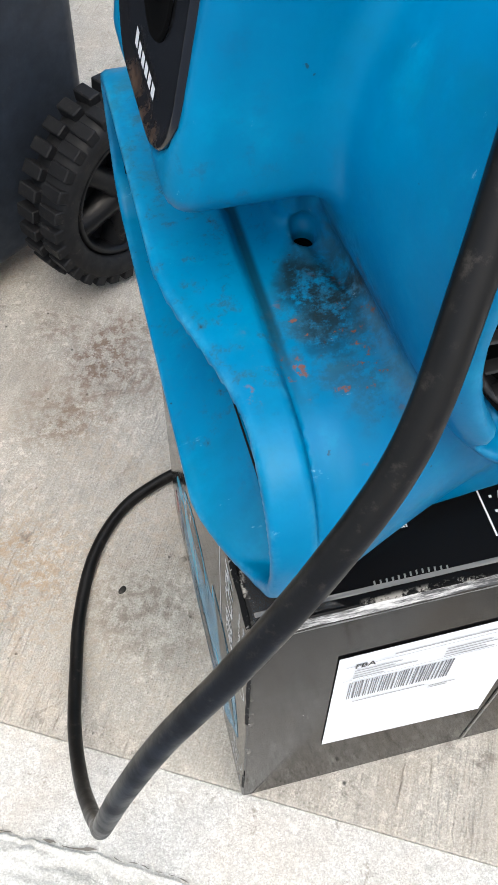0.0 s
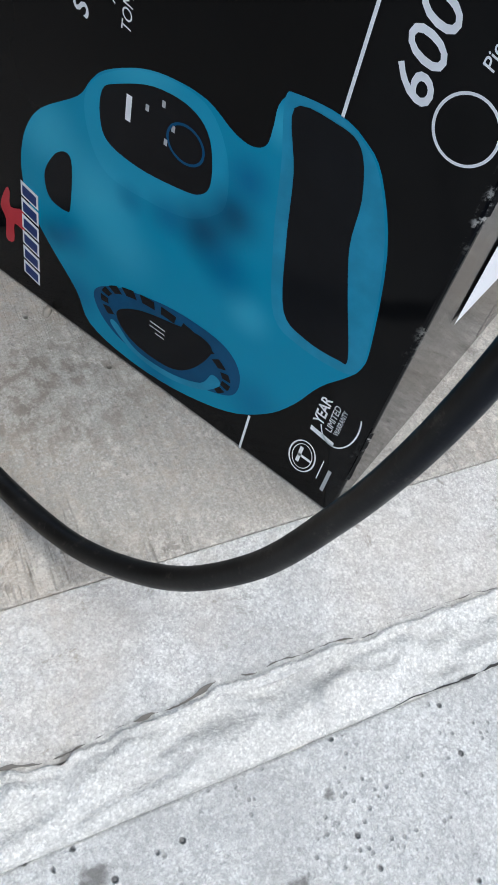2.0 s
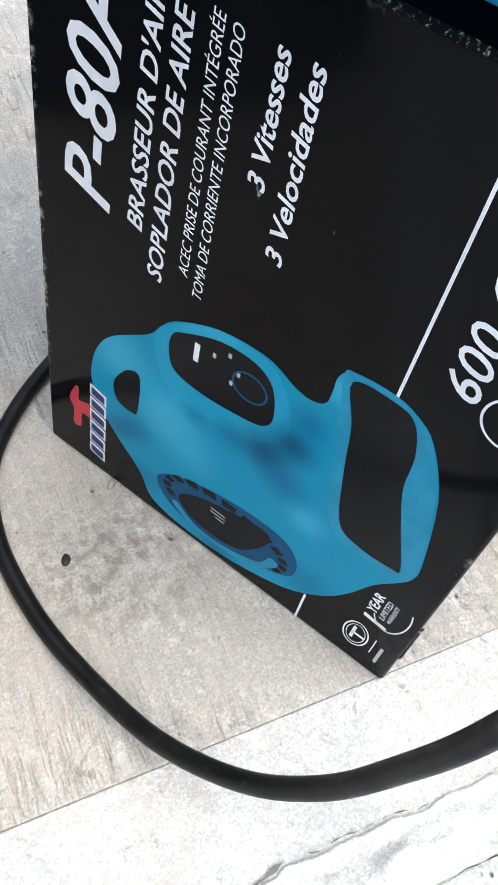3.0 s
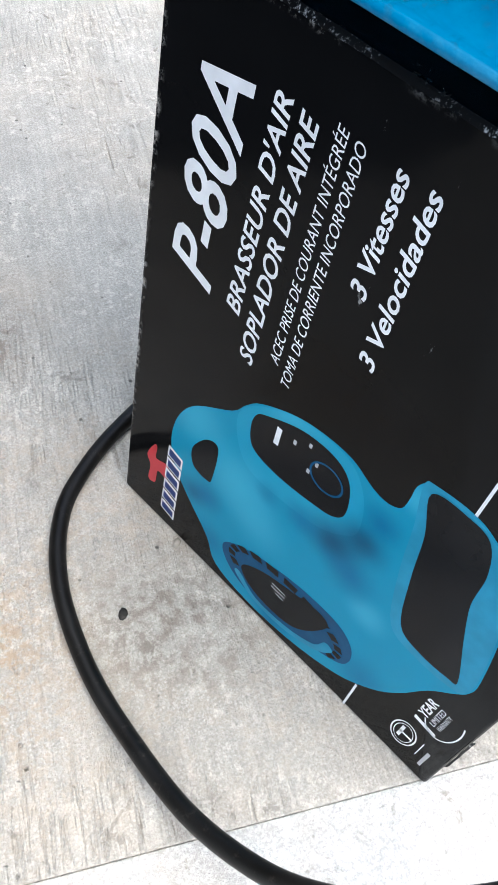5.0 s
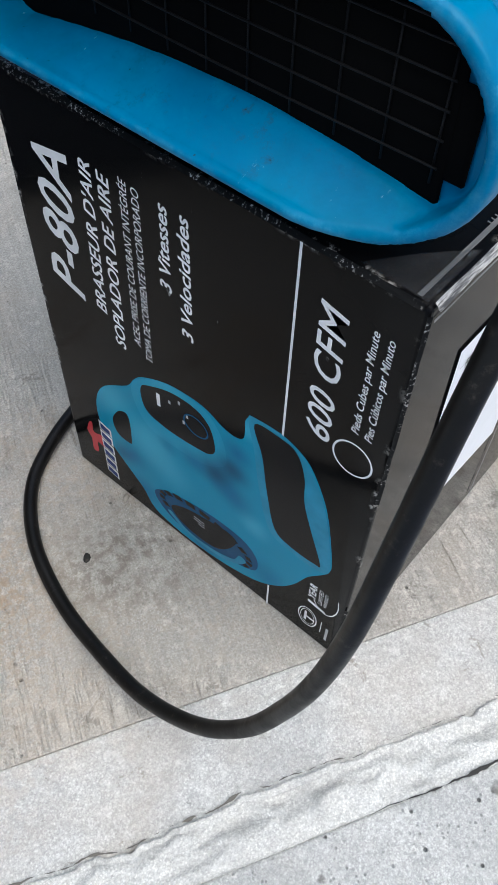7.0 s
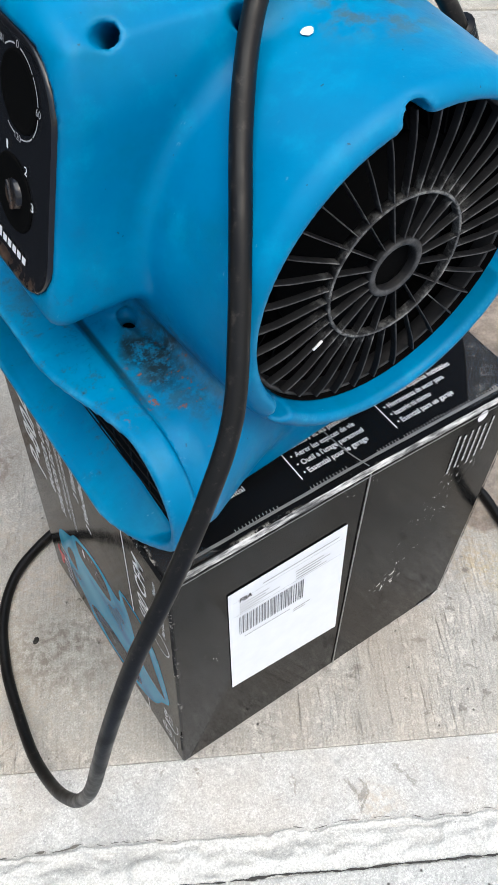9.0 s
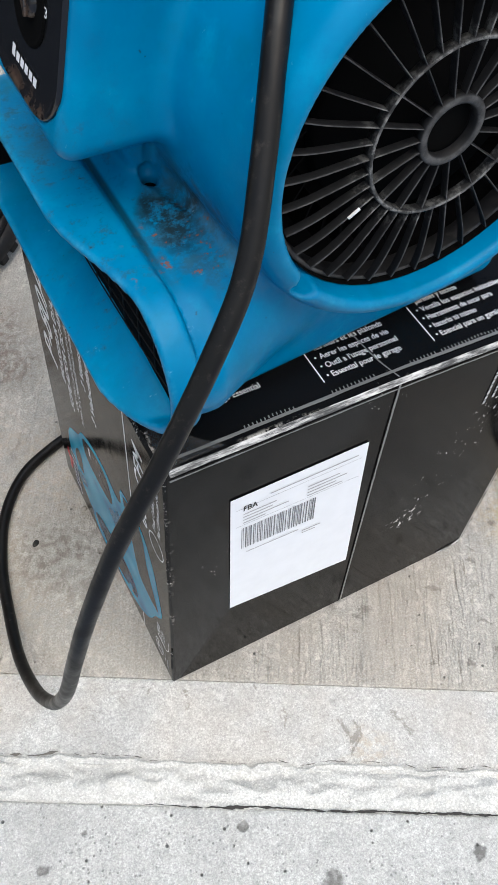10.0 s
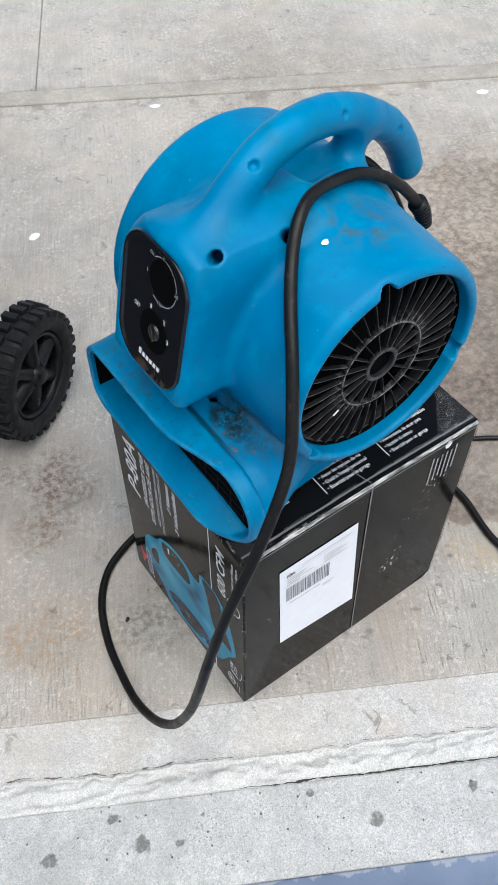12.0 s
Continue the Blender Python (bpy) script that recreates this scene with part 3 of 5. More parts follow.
def mortar_strip(u0, u1, nu):
    """The lumpy strip of mortar smeared along the slab's edge."""
    ns, s0, s1 = 22, 0.0645, 0.1015
    u = np.linspace(u0, u1, nu)
    verts = []
    for i in range(nu):
        wob = 0.006 * noise.noise(Vector((u[i] * 9, 3, 0))) + 0.0040 * noise.noise(Vector((u[i] * 40, 8, 0))) + 0.0022 * noise.noise(Vector((u[i] * 150, 9, 0)))
        tail = 0.0022 * noise.noise(Vector((u[i] * 12, 5, 4)))
        for j in range(ns):
            f = j / (ns - 1)
            s = s0 + wob * (1 - f) + (s1 - s0) * f + tail * f
            env = math.sin(math.pi * f)
            hump = env ** 0.5 * 0.0042
            lump = 0.0062 * noise.noise(Vector((u[i] * 14, f * 2.2, 1))) + 0.0034 * noise.noise(Vector((u[i] * 55, f * 5, 2)))
            wave = noise.noise(Vector((u[i] * 7, 0, 11)))
            fold = 0.0095 * max(0.0, 0.35 - abs(noise.noise(Vector((u[i] * 26 + f * 2.5 * wave, f * 2.2, 7))))) * (1.0 + 1.5 * max(0.0, wave))
            z = -0.0045 + hump + (lump + fold) * env ** 0.4 + 0.0032 * (j in (1, 2)) - 0.005 * (j == 0) - 0.006 * (j == ns - 1)
            p = ground_at(u[i], s, z)
            verts.append(p[:])
    faces = [(i * ns + j, (i + 1) * ns + j, (i + 1) * ns + j + 1, i * ns + j + 1) for i in range(nu - 1) for j in range(ns - 1)]
    me = bpy.data.meshes.new("mortar_strip")
    me.from_pydata(verts, [], faces)
    me.materials.append(MORTAR)
    for p in me.polygons:
        p.use_smooth = True
    return tagged(new("trim_mortar", me), "lumpy pale mortar smeared along the slab edge", "mortar strip", kind="structure")


for stretch in ((-4.0, -1.0, 350), (-1.0, 1.3, 1500), (1.3, 5.0, 450)):
    mortar_strip(*stretch)


def crack_line(name, u0, u1, seed, middle, width, gaps, lab, material=DARKJOINT):
    """A ragged dark crack along the joint; gaps (0 to 1) says how much of it is closed."""
    n = int((u1 - u0) / 0.002)
    bm = bmesh.new()
    rows = []
    for i in range(n + 1):
        u = u0 + (u1 - u0) * i / n
        f = min(1.0, 8 * i / n, 8 * (n - i) / n)
        mid = middle(u) + 0.0008 * noise.noise(Vector((u * 90, seed, 3))) + 0.0006 * noise.noise(Vector((u * 300, seed, 5)))
        op = noise.noise(Vector((u * 45, seed, 6))) * 0.5 + noise.noise(Vector((u * 140, seed, 9))) * 0.5 + 0.5
        w = f * width * max(0.0, op - gaps)
        rows.append((w, bm.verts.new(ground_at(u, mid - w, 0.0009)), bm.verts.new(ground_at(u, mid + w, 0.0004))))
    for a, b in zip(rows, rows[1:]):
        if a[0] > 0 or b[0] > 0:
            bm.faces.new((a[1], b[1], b[2], a[2]))
    for v in [v for v in bm.verts if not v.link_faces]:
        bm.verts.remove(v)
    return tagged(part(name, bm, material), lab, "crack", kind="structure")


lower_edge = lambda u: 0.1005 + 0.0016 * noise.noise(Vector((u * 18, 1, 0)))
upper_edge = lambda u: 0.0640 + 0.006 * noise.noise(Vector((u * 9, 3, 0))) + 0.0040 * noise.noise(Vector((u * 40, 8, 0)))
crack_line("trim_crack", -0.025, 0.62, 1, lower_edge, 0.0017, 0.05, "thin dark crack along the mortar")
crack_line("trim_crack", 0.70, 1.2, 2, lower_edge, 0.0016, 0.10, "thin dark crack along the mortar")
crack_line("trim_flakes", -0.34, 0.0, 3, upper_edge, 0.0026, 0.42, "dark broken flakes along the mortar's upper edge", FLAKE)
crack_line("trim_flakes", 0.0, 0.75, 4, upper_edge, 0.0014, 0.45, "dark broken flakes along the mortar's upper edge", FLAKE)

# ---- the carton ----
BW, BD, BH = 0.31, 0.2510, 0.335
carton = empty("cardboard_box", (BW / 2, BD / 2, 0), label="glossy black printed carton with scuffed edges, standing on concrete", category="box")


def carton_body():
    bm = bmesh.new()
    box(bm, (0, 0, 0.0005), (BW, BD, BH), None, 0.0022, 3)
    bmesh.ops.subdivide_edges(bm, edges=bm.edges, cuts=10, use_grid_fill=True)
    for v in bm.verts:
        x, y, z = v.co
        top = max(0.0, (z - 0.2) / 0.135)
        v.co.z -= 0.006 * top * max(0, (x - 0.15) / 0.16) * (1 - y / 0.3)
        k = noise.noise(Vector((x * 9, y * 9, z * 9))) * 0.0006
        v.co += Vector((k if 0.02 < y < 0.22 and x > 0.2 else 0, 0, k if z > 0.2 else 0))
    return part("carton_body", bm, CARTON, carton, "", False)


carton_body()
S_AX = lambda y, z, k=1: axes((-0.00012 * k, y, z), (0, -0.055 * max(0.0, (y - 0.13) / 0.08), 1), (0, 1, 0.055 * max(0.0, (y - 0.13) / 0.08)))


def top_z(x, y):
    return BH - 0.006 * max(0, (x - 0.15) / 0.16) * (1 - y / 0.3)


# white print on the narrow side, its lines running upwards
lettering("title", "P-80A", S_AX(0.2075, 0.2015), 0.1015, 0.0253, WHITE, carton, 0.25, 0.014, "bold white title")
lettering("subtitle", "BRASSEUR D'AIR", S_AX(0.1890, 0.203), 0.104, 0.0080, WHITE, carton, 0.22, 0.016)
lettering("subtitle", "SOPLADOR DE AIRE", S_AX(0.1765, 0.182), 0.124, 0.0080, WHITE, carton, 0.22, 0.016)
lettering("small_print", "ACEC PRISE DE COURANT INTÉGRÉE", S_AX(0.1630, 0.1945), 0.115, 0.0050, WHITE, carton, 0.22, 0.0)
lettering("small_print", "TOMA DE CORRIENTE INCORPORADO", S_AX(0.1545, 0.187), 0.121, 0.0050, WHITE, carton, 0.22, 0.0)
lettering("speed_text", "3 Vitesses", S_AX(0.1350, 0.2545), 0.054, 0.0075, WHITE, carton, 0.22, 0.018)
lettering("speed_text", "3 Velocidades", S_AX(0.1215, 0.228), 0.081, 0.0075, WHITE, carton, 0.22, 0.018)
lettering("airflow_text", "600 CFM", S_AX(0.0328, 0.2215), 0.089, 0.0145, WHITE, carton, 0.22, 0.008)
lettering("small_print", "Pieds Cubes par Minute", S_AX(0.0180, 0.2420), 0.068, 0.0042, WHITE, carton, 0.18, 0.008)
lettering("small_print", "Pies Cúbicos par Minuto", S_AX(0.0105, 0.2420), 0.068, 0.0042, WHITE, carton, 0.18, 0.008)
lettering("warranty_text", "1", S_AX(0.0140, 0.0490), 0.0050, 0.0135, WHITE, carton, 0.1, 0.012)
lettering("warranty_text", "YEAR", S_AX(0.0225, 0.058), 0.0195, 0.0055, WHITE, carton, 0.05, 0.02)
lettering("warranty_text", "LIMITED", S_AX(0.0172, 0.0575), 0.019, 0.0034, WHITE, carton, 0.05, 0.0)
lettering("warranty_text", "WARRANTY", S_AX(0.0135, 0.058), 0.0185, 0.0026, WHITE, carton, 0.05, 0.0)


def strip(name, lo, hi, k=1.0, mat=None, label=""):
    bm = bmesh.new()
    y0, z0, y1, z1 = *lo, *hi
    sheet(bm, [(-0.00012 * k, y0, z0), (-0.00012 * k, y0, z1), (-0.00012 * k, y1, z1), (-0.00012 * k, y1, z0)])
    return part(name, bm, mat or WHITE, carton, label)


strip("dividing_line", (0.0590, 0.0005), (0.0604, 0.030))
strip("dividing_line", (0.0592, 0.195), (0.0606, 0.333))
strip("fine_rule", (0.0142, 0.020), (0.0148, 0.036))
strip("fine_bar", (0.0085, 0.014), (0.0105, 0.032), mat=GREYINK)


def ring(name, y, z, ry, rz, width, mat, parent, start=0.0, end=360.0, k=1.0):
    bm = bmesh.new()
    n = 48
    a = [radians(start + (end - start) * i / n) for i in range(n + 1)]
    o = [bm.verts.new((-0.00012 * k, y + ry * math.cos(t), z + rz * math.sin(t))) for t in a]
    q = [bm.verts.new((-0.00012 * k, y + (ry - width) * math.cos(t), z + (rz - width) * math.sin(t))) for t in a]
    for i in range(n):
        bm.faces.new((o[i], o[i + 1], q[i + 1], q[i]))
    return part(name, bm, mat, parent)


ring("circle_outline", 0.0184, 0.2222, 0.0118, 0.0123, 0.0011, WHITE, carton)
ring("seal_outline", 0.0258, 0.0285, 0.0078, 0.0125, 0.0009, WHITE, carton)
ring("seal_outline", 0.0258, 0.0285, 0.0058, 0.0098, 0.0005, WHITE, carton)
strip("seal_bar", (0.0205, 0.0275), (0.0285, 0.0295))
strip("seal_bar", (0.0265, 0.0225), (0.0285, 0.0350))
ring("warranty_arc", 0.0150, 0.0680, 0.0100, 0.0190, 0.0008, WHITE, carton, 150, 330)


def printed(name, pts, mat, k, n=5):
    """A flat printed shape on the narrow side, given by a few control places (y, z)."""
    bm = bmesh.new()
    q = catmull([(-0.00012 * k, y, max(z, 0.0015)) for y, z in pts], n, True)
    for v in q:
        v.z = max(v.z, 0.0012)
    sheet(bm, [v[:] for v in q])
    bm.normal_update()
    bmesh.ops.triangulate(bm, faces=bm.faces, ngon_method="EAR_CLIP")
    return part(name, bm, mat, carton)


printed("picture_blower", [(0.217, 0.094), (0.213, 0.112), (0.203, 0.128), (0.181, 0.146), (0.174, 0.157), (0.166, 0.166), (0.148, 0.176), (0.132, 0.18), (0.115, 0.18), (0.101, 0.174), (0.092, 0.173), (0.086, 0.177), (0.085, 0.186), (0.085, 0.194), (0.082, 0.2), (0.075, 0.203), (0.061, 0.204), (0.05, 0.201), (0.039, 0.192), (0.026, 0.164), (0.017, 0.119), (0.017, 0.105), (0.021, 0.096), (0.031, 0.08), (0.04, 0.058), (0.052, 0.039), (0.073, 0.021), (0.107, 0.009), (0.141, 0.006), (0.168, 0.012), (0.179, 0.03), (0.199, 0.05), (0.211, 0.065), (0.216, 0.078)], PICTURE[0], 1.0, 4)
printed("picture_handle_hole", [(0.2, 0.098), (0.192, 0.111), (0.184, 0.111), (0.184, 0.084), (0.187, 0.079), (0.197, 0.08), (0.201, 0.088)], PICTURE[3], 2.0)
printed("picture_housing", [(0.177, 0.147), (0.17, 0.161), (0.151, 0.174), (0.13, 0.1795), (0.113, 0.177), (0.102, 0.163), (0.098, 0.143), (0.102, 0.133), (0.116, 0.122), (0.139, 0.117), (0.162, 0.117), (0.173, 0.129)], PICTURE[5], 2.0)
printed("picture_panel", [(0.167, 0.157), (0.16, 0.163), (0.141, 0.172), (0.122, 0.173), (0.111, 0.165), (0.107, 0.147), (0.111, 0.138), (0.122, 0.134), (0.145, 0.131), (0.163, 0.134), (0.168, 0.145)], PICTURE[3], 3.0)
printed("picture_rim", [(0.083, 0.198), (0.078, 0.2025), (0.061, 0.2038), (0.05, 0.2), (0.0395, 0.191), (0.027, 0.163), (0.018, 0.119), (0.018, 0.103), (0.024, 0.097), (0.045, 0.095), (0.063, 0.102), (0.073, 0.14), (0.078, 0.173)], PICTURE[4], 1.5)
printed("picture_outlet", [(0.0785, 0.197), (0.061, 0.2005), (0.0495, 0.197), (0.043, 0.18), (0.041, 0.158), (0.034, 0.135), (0.024, 0.106), (0.028, 0.102), (0.045, 0.101), (0.059, 0.108), (0.067, 0.142), (0.072, 0.173)], PICTURE[3], 3.0)
printed("picture_grille", [(0.166, 0.04), (0.151, 0.053), (0.123, 0.063), (0.1, 0.066), (0.082, 0.064), (0.072, 0.055), (0.07, 0.042), (0.076, 0.032), (0.098, 0.022), (0.121, 0.017), (0.145, 0.017), (0.161, 0.026)], PICTURE[2], 2.0)
printed("picture_grille_plate", [(0.15, 0.036), (0.136, 0.048), (0.113, 0.056), (0.097, 0.06), (0.089, 0.055), (0.097, 0.036), (0.109, 0.024), (0.127, 0.021), (0.143, 0.025)], PICTURE[3], 3.0)
printed("picture_crescent", [(0.150, 0.028), (0.135, 0.018), (0.112, 0.019), (0.092, 0.028), (0.086, 0.040), (0.080, 0.037), (0.090, 0.024), (0.112, 0.0145), (0.136, 0.0145), (0.153, 0.024)], PICTURE[1], 3.5)
for a in range(-30, 215, 19):
    ring("picture_slot", 0.118, 0.0405, 0.0435, 0.0208, 0.0052, PICTURE[3], carton, a, a + 13, 3.2)
strip("picture_mark", (0.151, 0.150), (0.154, 0.162), 4, WHITE)
for y, z in ((0.142, 0.160), (0.134, 0.166), (0.128, 0.158), (0.131, 0.150)):
    strip("picture_mark", (y, z), (y + 0.0018, z + 0.003), 4, GREYINK)
ring("picture_dial", 0.122, 0.156, 0.010, 0.009, 0.0012, PICTURE[2], carton, 0, 360, 4.0)
for z, l in ((0.040, 0.006), (0.043, 0.010), (0.046, 0.010)):
    strip("picture_mark", (0.118, z), (0.118 + l, z + 0.0009), 4, GREYINK)
# the maker's mark as plain coloured shapes
printed("mark_red", [(0.234, 0.053), (0.229, 0.067), (0.2265, 0.066), (0.2265, 0.056), (0.217, 0.059), (0.2165, 0.046), (0.224, 0.046), (0.225, 0.033), (0.231, 0.031), (0.2305, 0.045)], RED, 1.4, 3)
def slanted(name, z, w, y0, y1, lean, k, mat):
    """A small leaning bar of the maker's mark."""
    bm = bmesh.new()
    sheet(bm, [(-0.00012 * k, y0, z), (-0.00012 * k, y0, z + w), (-0.00012 * k, y1, z + w + lean), (-0.00012 * k, y1, z + lean)])
    return part(name, bm, mat, carton)


for i in range(6):
    z = 0.0125 + i * 0.0108
    slanted("mark_outline", z, 0.0094, 0.2060, 0.2180, 0.0030, 2.0, WHITE)
    slanted("mark_bar", z + 0.0016, 0.0062, 0.2072, 0.2168, 0.0024, 3.4, NAVY)

# shipping label, tape and worn print on the broad side
bm = bmesh.new()
LAB = [(0.0435, 0.277), (0.0505, 0.109), (0.1610, 0.096), (0.1465, 0.278)]
n1 = 8
grid = [[Vector((LAB[0][0], -0.0009, LAB[0][1])).lerp(Vector((LAB[3][0], -0.0009, LAB[3][1])), i / n1).lerp(
    Vector((LAB[1][0], -0.0009, LAB[1][1])).lerp(Vector((LAB[2][0], -0.0009, LAB[2][1])), i / n1), j / n1) for i in range(n1 + 1)] for j in range(n1 + 1)]
gv = [[bm.verts.new(p) for p in row] for row in grid]
for j in range(n1):
    for i in range(n1):
        bm.faces.new((gv[j][i], gv[j][i + 1], gv[j + 1][i + 1], gv[j + 1][i]))
label = part("shipping_label", bm, PAPER, carton, "white paper shipping label with barcode")


def on_label(a, b, k=2):
    """A place on the label: a across, b down, both 0 to 1."""
    top = Vector((LAB[0][0], 0, LAB[0][1])).lerp(Vector((LAB[3][0], 0, LAB[3][1])), a)
    low = Vector((LAB[1][0], 0, LAB[1][1])).lerp(Vector((LAB[2][0], 0, LAB[2][1])), a)
    p = top.lerp(low, b)
    return Vector((p.x, -0.0009 - 0.0002 * k, p.z))


def label_bar(name, a0, b0, a1, b1, mat):
    bm = bmesh.new()
    sheet(bm, [on_label(a0, b0), on_label(a1, b0), on_label(a1, b1), on_label(a0, b1)])
    return part(name, bm, mat, label)


lettering("label_word", "FBA", axes(on_label(0.09, 0.115), on_label(1, 0.115) - on_label(0, 0.115), (0, 0, 1)), 0.0105, 0.0062, BLACKINK, label, 0, 0.015)
random.seed(4)
a = 0.08
while a < 0.64:
    w = random.choice((0.004, 0.004, 0.007, 0.010))
    label_bar("barcode_bar", a, 0.250, a + w, 0.425, BARINK)
    a += w + random.choice((0.006, 0.007, 0.012))
for b, a0, a1 in ((0.06, 0.28, 0.93), (0.135, 0.09, 0.33), (0.158, 0.09, 0.30), (0.181, 0.09, 0.42), (0.204, 0.09, 0.25), (0.135, 0.56, 0.80), (0.158, 0.56, 0.86), (0.181, 0.56, 0.78), (0.204, 0.56, 0.83), (0.465, 0.12, 0.52), (0.49, 0.55, 0.70), (0.51, 0.55, 0.66)):
    label_bar("text_bar", a0, b, a1, b + 0.007, GREYINK)
label_bar("rule", 0.04, 0.222, 0.96, 0.2245, GREYINK)
label_bar("rule", 0.04, 0.090, 0.96, 0.0925, GREYINK)


def tape_strip(name, pts, width, across, off, mat, lab="", lumps=0.0004):
    """A ribbon of tape through pts, laid along across."""
    bm = bmesh.new()
    q = [p for p in catmull(pts, 14)]
    a, off = Vector(across), Vector(off)
    rows = []
    for i, p in enumerate(q):
        w = width * (1 + 0.12 * noise.noise(p * 60))
        rows.append([bm.verts.new(p + off + a * w * (j / 4 - 0.5) + off.normalized() * lumps * noise.noise(p * 90 + Vector((j * 2, 0, 0)))) for j in range(5)])
    for r0, r1 in zip(rows, rows[1:]):
        for j in range(4):
            bm.faces.new((r0[j], r0[j + 1], r1[j + 1], r1[j]))
    return part(name, bm, mat, carton, lab)


tape_strip("tape", [(0.158, 0, 0.332), (0.161, 0, 0.24), (0.166, 0, 0.12), (0.171, 0, 0.003)], 0.0016, (1, 0, 0), (0, -0.0010, 0), CREASE, "wrinkled clear tape edge down the side")
EDGE = [0.003, 0.05, 0.10, 0.15, 0.20, 0.25, 0.307]
front_edge = lambda y, dz: [(x, y, top_z(x, 0) + dz) for x in EDGE]
tape_strip("tape", front_edge(0, -0.0006), 0.0042, (0, 0.62, 0.78), (0, -0.0006, 0.0006), WEAR, "rubbed grey carton edge under wrinkled tape", 0.0007)
tape_strip("tape", front_edge(0.0075, 0), 0.0022, (0, 1, 0), (0, 0, 0.0008), CREASE, "wrinkled clear tape edge", 0.0003)
tape_strip("tape", front_edge(0, -0.0075), 0.0014, (0, 0, 1), (0, -0.0008, 0), CREASE, "wrinkled clear tape edge", 0.0003)
tape_strip("tape", [(0, y, BH - 0.0006) for y in (0.003, 0.06, 0.12, 0.18, 0.245)], 0.0030, (0.7, 0, 0.7), (-0.0005, 0, 0.0005), RUB, "rubbed carton edge", 0.0007)
tape_strip("tape", [(0, 0, 0.20), (0, 0, 0.26), (0, 0, BH - 0.003)], 0.0022, (0.7, -0.7, 0), (-0.0002, -0.0002, 0), RUB, "rubbed carton corner", 0.0006)
tape_strip("tape", [(0, 0, 0.035), (0, 0, 0.06), (0, 0, 0.075)], 0.0020, (0.7, -0.7, 0), (-0.0002, -0.0002, 0), RUB, "", 0.0006)
tape_strip("tape", [(BW, 0, 0.012), (BW, 0, 0.10), (BW, 0, 0.20), (BW, 0, 0.315)], 0.0016, (0.7, 0.7, 0), (0.0002, -0.0002, 0), RUB, "", 0.0006)
tape_strip("tape", [(BW - 0.028, 0, 0.003), (BW - 0.012, 0, 0.0045), (BW - 0.002, 0, 0.010)], 0.0040, (0, 0, 1), (0, -0.0010, 0.001), WEAR, "crushed carton corner", 0.0008)
# clear tape folded over the far corner of the top
bm = bmesh.new()
sheet(bm, [(x, y, top_z(x, y) + 0.0009) for x, y in ((0.252, 0.004), (0.3085, 0.004), (0.3085, 0.075), (0.292, 0.050))])
part("tape", bm, TAPE, carton, "grey wrinkled clear tape over the corner")
# clear tape folded over the corner beside the outlet
bm = bmesh.new()
sheet(bm, [(x, y, top_z(x, y) + 0.0009) for x, y in ((0.002, 0.003), (0.040, 0.003), (0.022, 0.020), (0.003, 0.034))])
part("tape", bm, TAPE, carton, "grey wrinkled clear tape over the corner")
# upright lines of small print near the corner, word by word
random.seed(11)
for i in range(6):
    bm = bmesh.new()
    x, z = 0.246 + i * 0.0068, 0.262 + 0.004 * (i % 3)
    while z < 0.306:
        w = random.uniform(0.002, 0.006)
        sheet(bm, [(x, -0.0006, z), (x + 0.0022, -0.0006, z), (x + 0.0022, -0.0006, z + w), (x, -0.0006, z + w)])
        z += w + 0.0012
    part("text_bar", bm, GREYINK, carton)
# saw-toothed tape edge on the top, and a crease across it
bm = bmesh.new()
for i in range(95):
    x = 0.052 + i * 0.0027
    if noise.noise(Vector((x * 35, 2, 8))) < -0.05:
        continue
    q = 0.0085 + 0.0012 * noise.noise(Vector((x * 60, 0, 5)))
    sheet(bm, [(x, q, top_z(x, q) + 0.0011), (x + 0.0008, q, top_z(x, q) + 0.0011), (x + 0.0011, q + 0.0020, top_z(x, q) + 0.0011), (x + 0.0003, q + 0.0020, top_z(x, q) + 0.0011)])
tagged(part("tape_teeth", bm, CREASE, carton, "saw-toothed edge of clear tape"), kind="stuff")
tape_strip("tape", [(0.158, 0.002, 0.3355), (0.153, 0.02, 0.3355), (0.150, 0.045, 0.3355), (0.1485, 0.07, 0.3355)], 0.0010, (1, 0, 0), (0, 0, 0.0006), CREASE, "", 0.0002)
bm = bmesh.new()
for i in range(12):
    a = 2 * math.pi * i / 12
    bm.verts.new((0.266 + 0.005 * math.cos(a), -0.0006, 0.320 + 0.006 * math.sin(a)))
bm.faces.new(bm.verts)
part("round_symbol", bm, WHITE, carton)

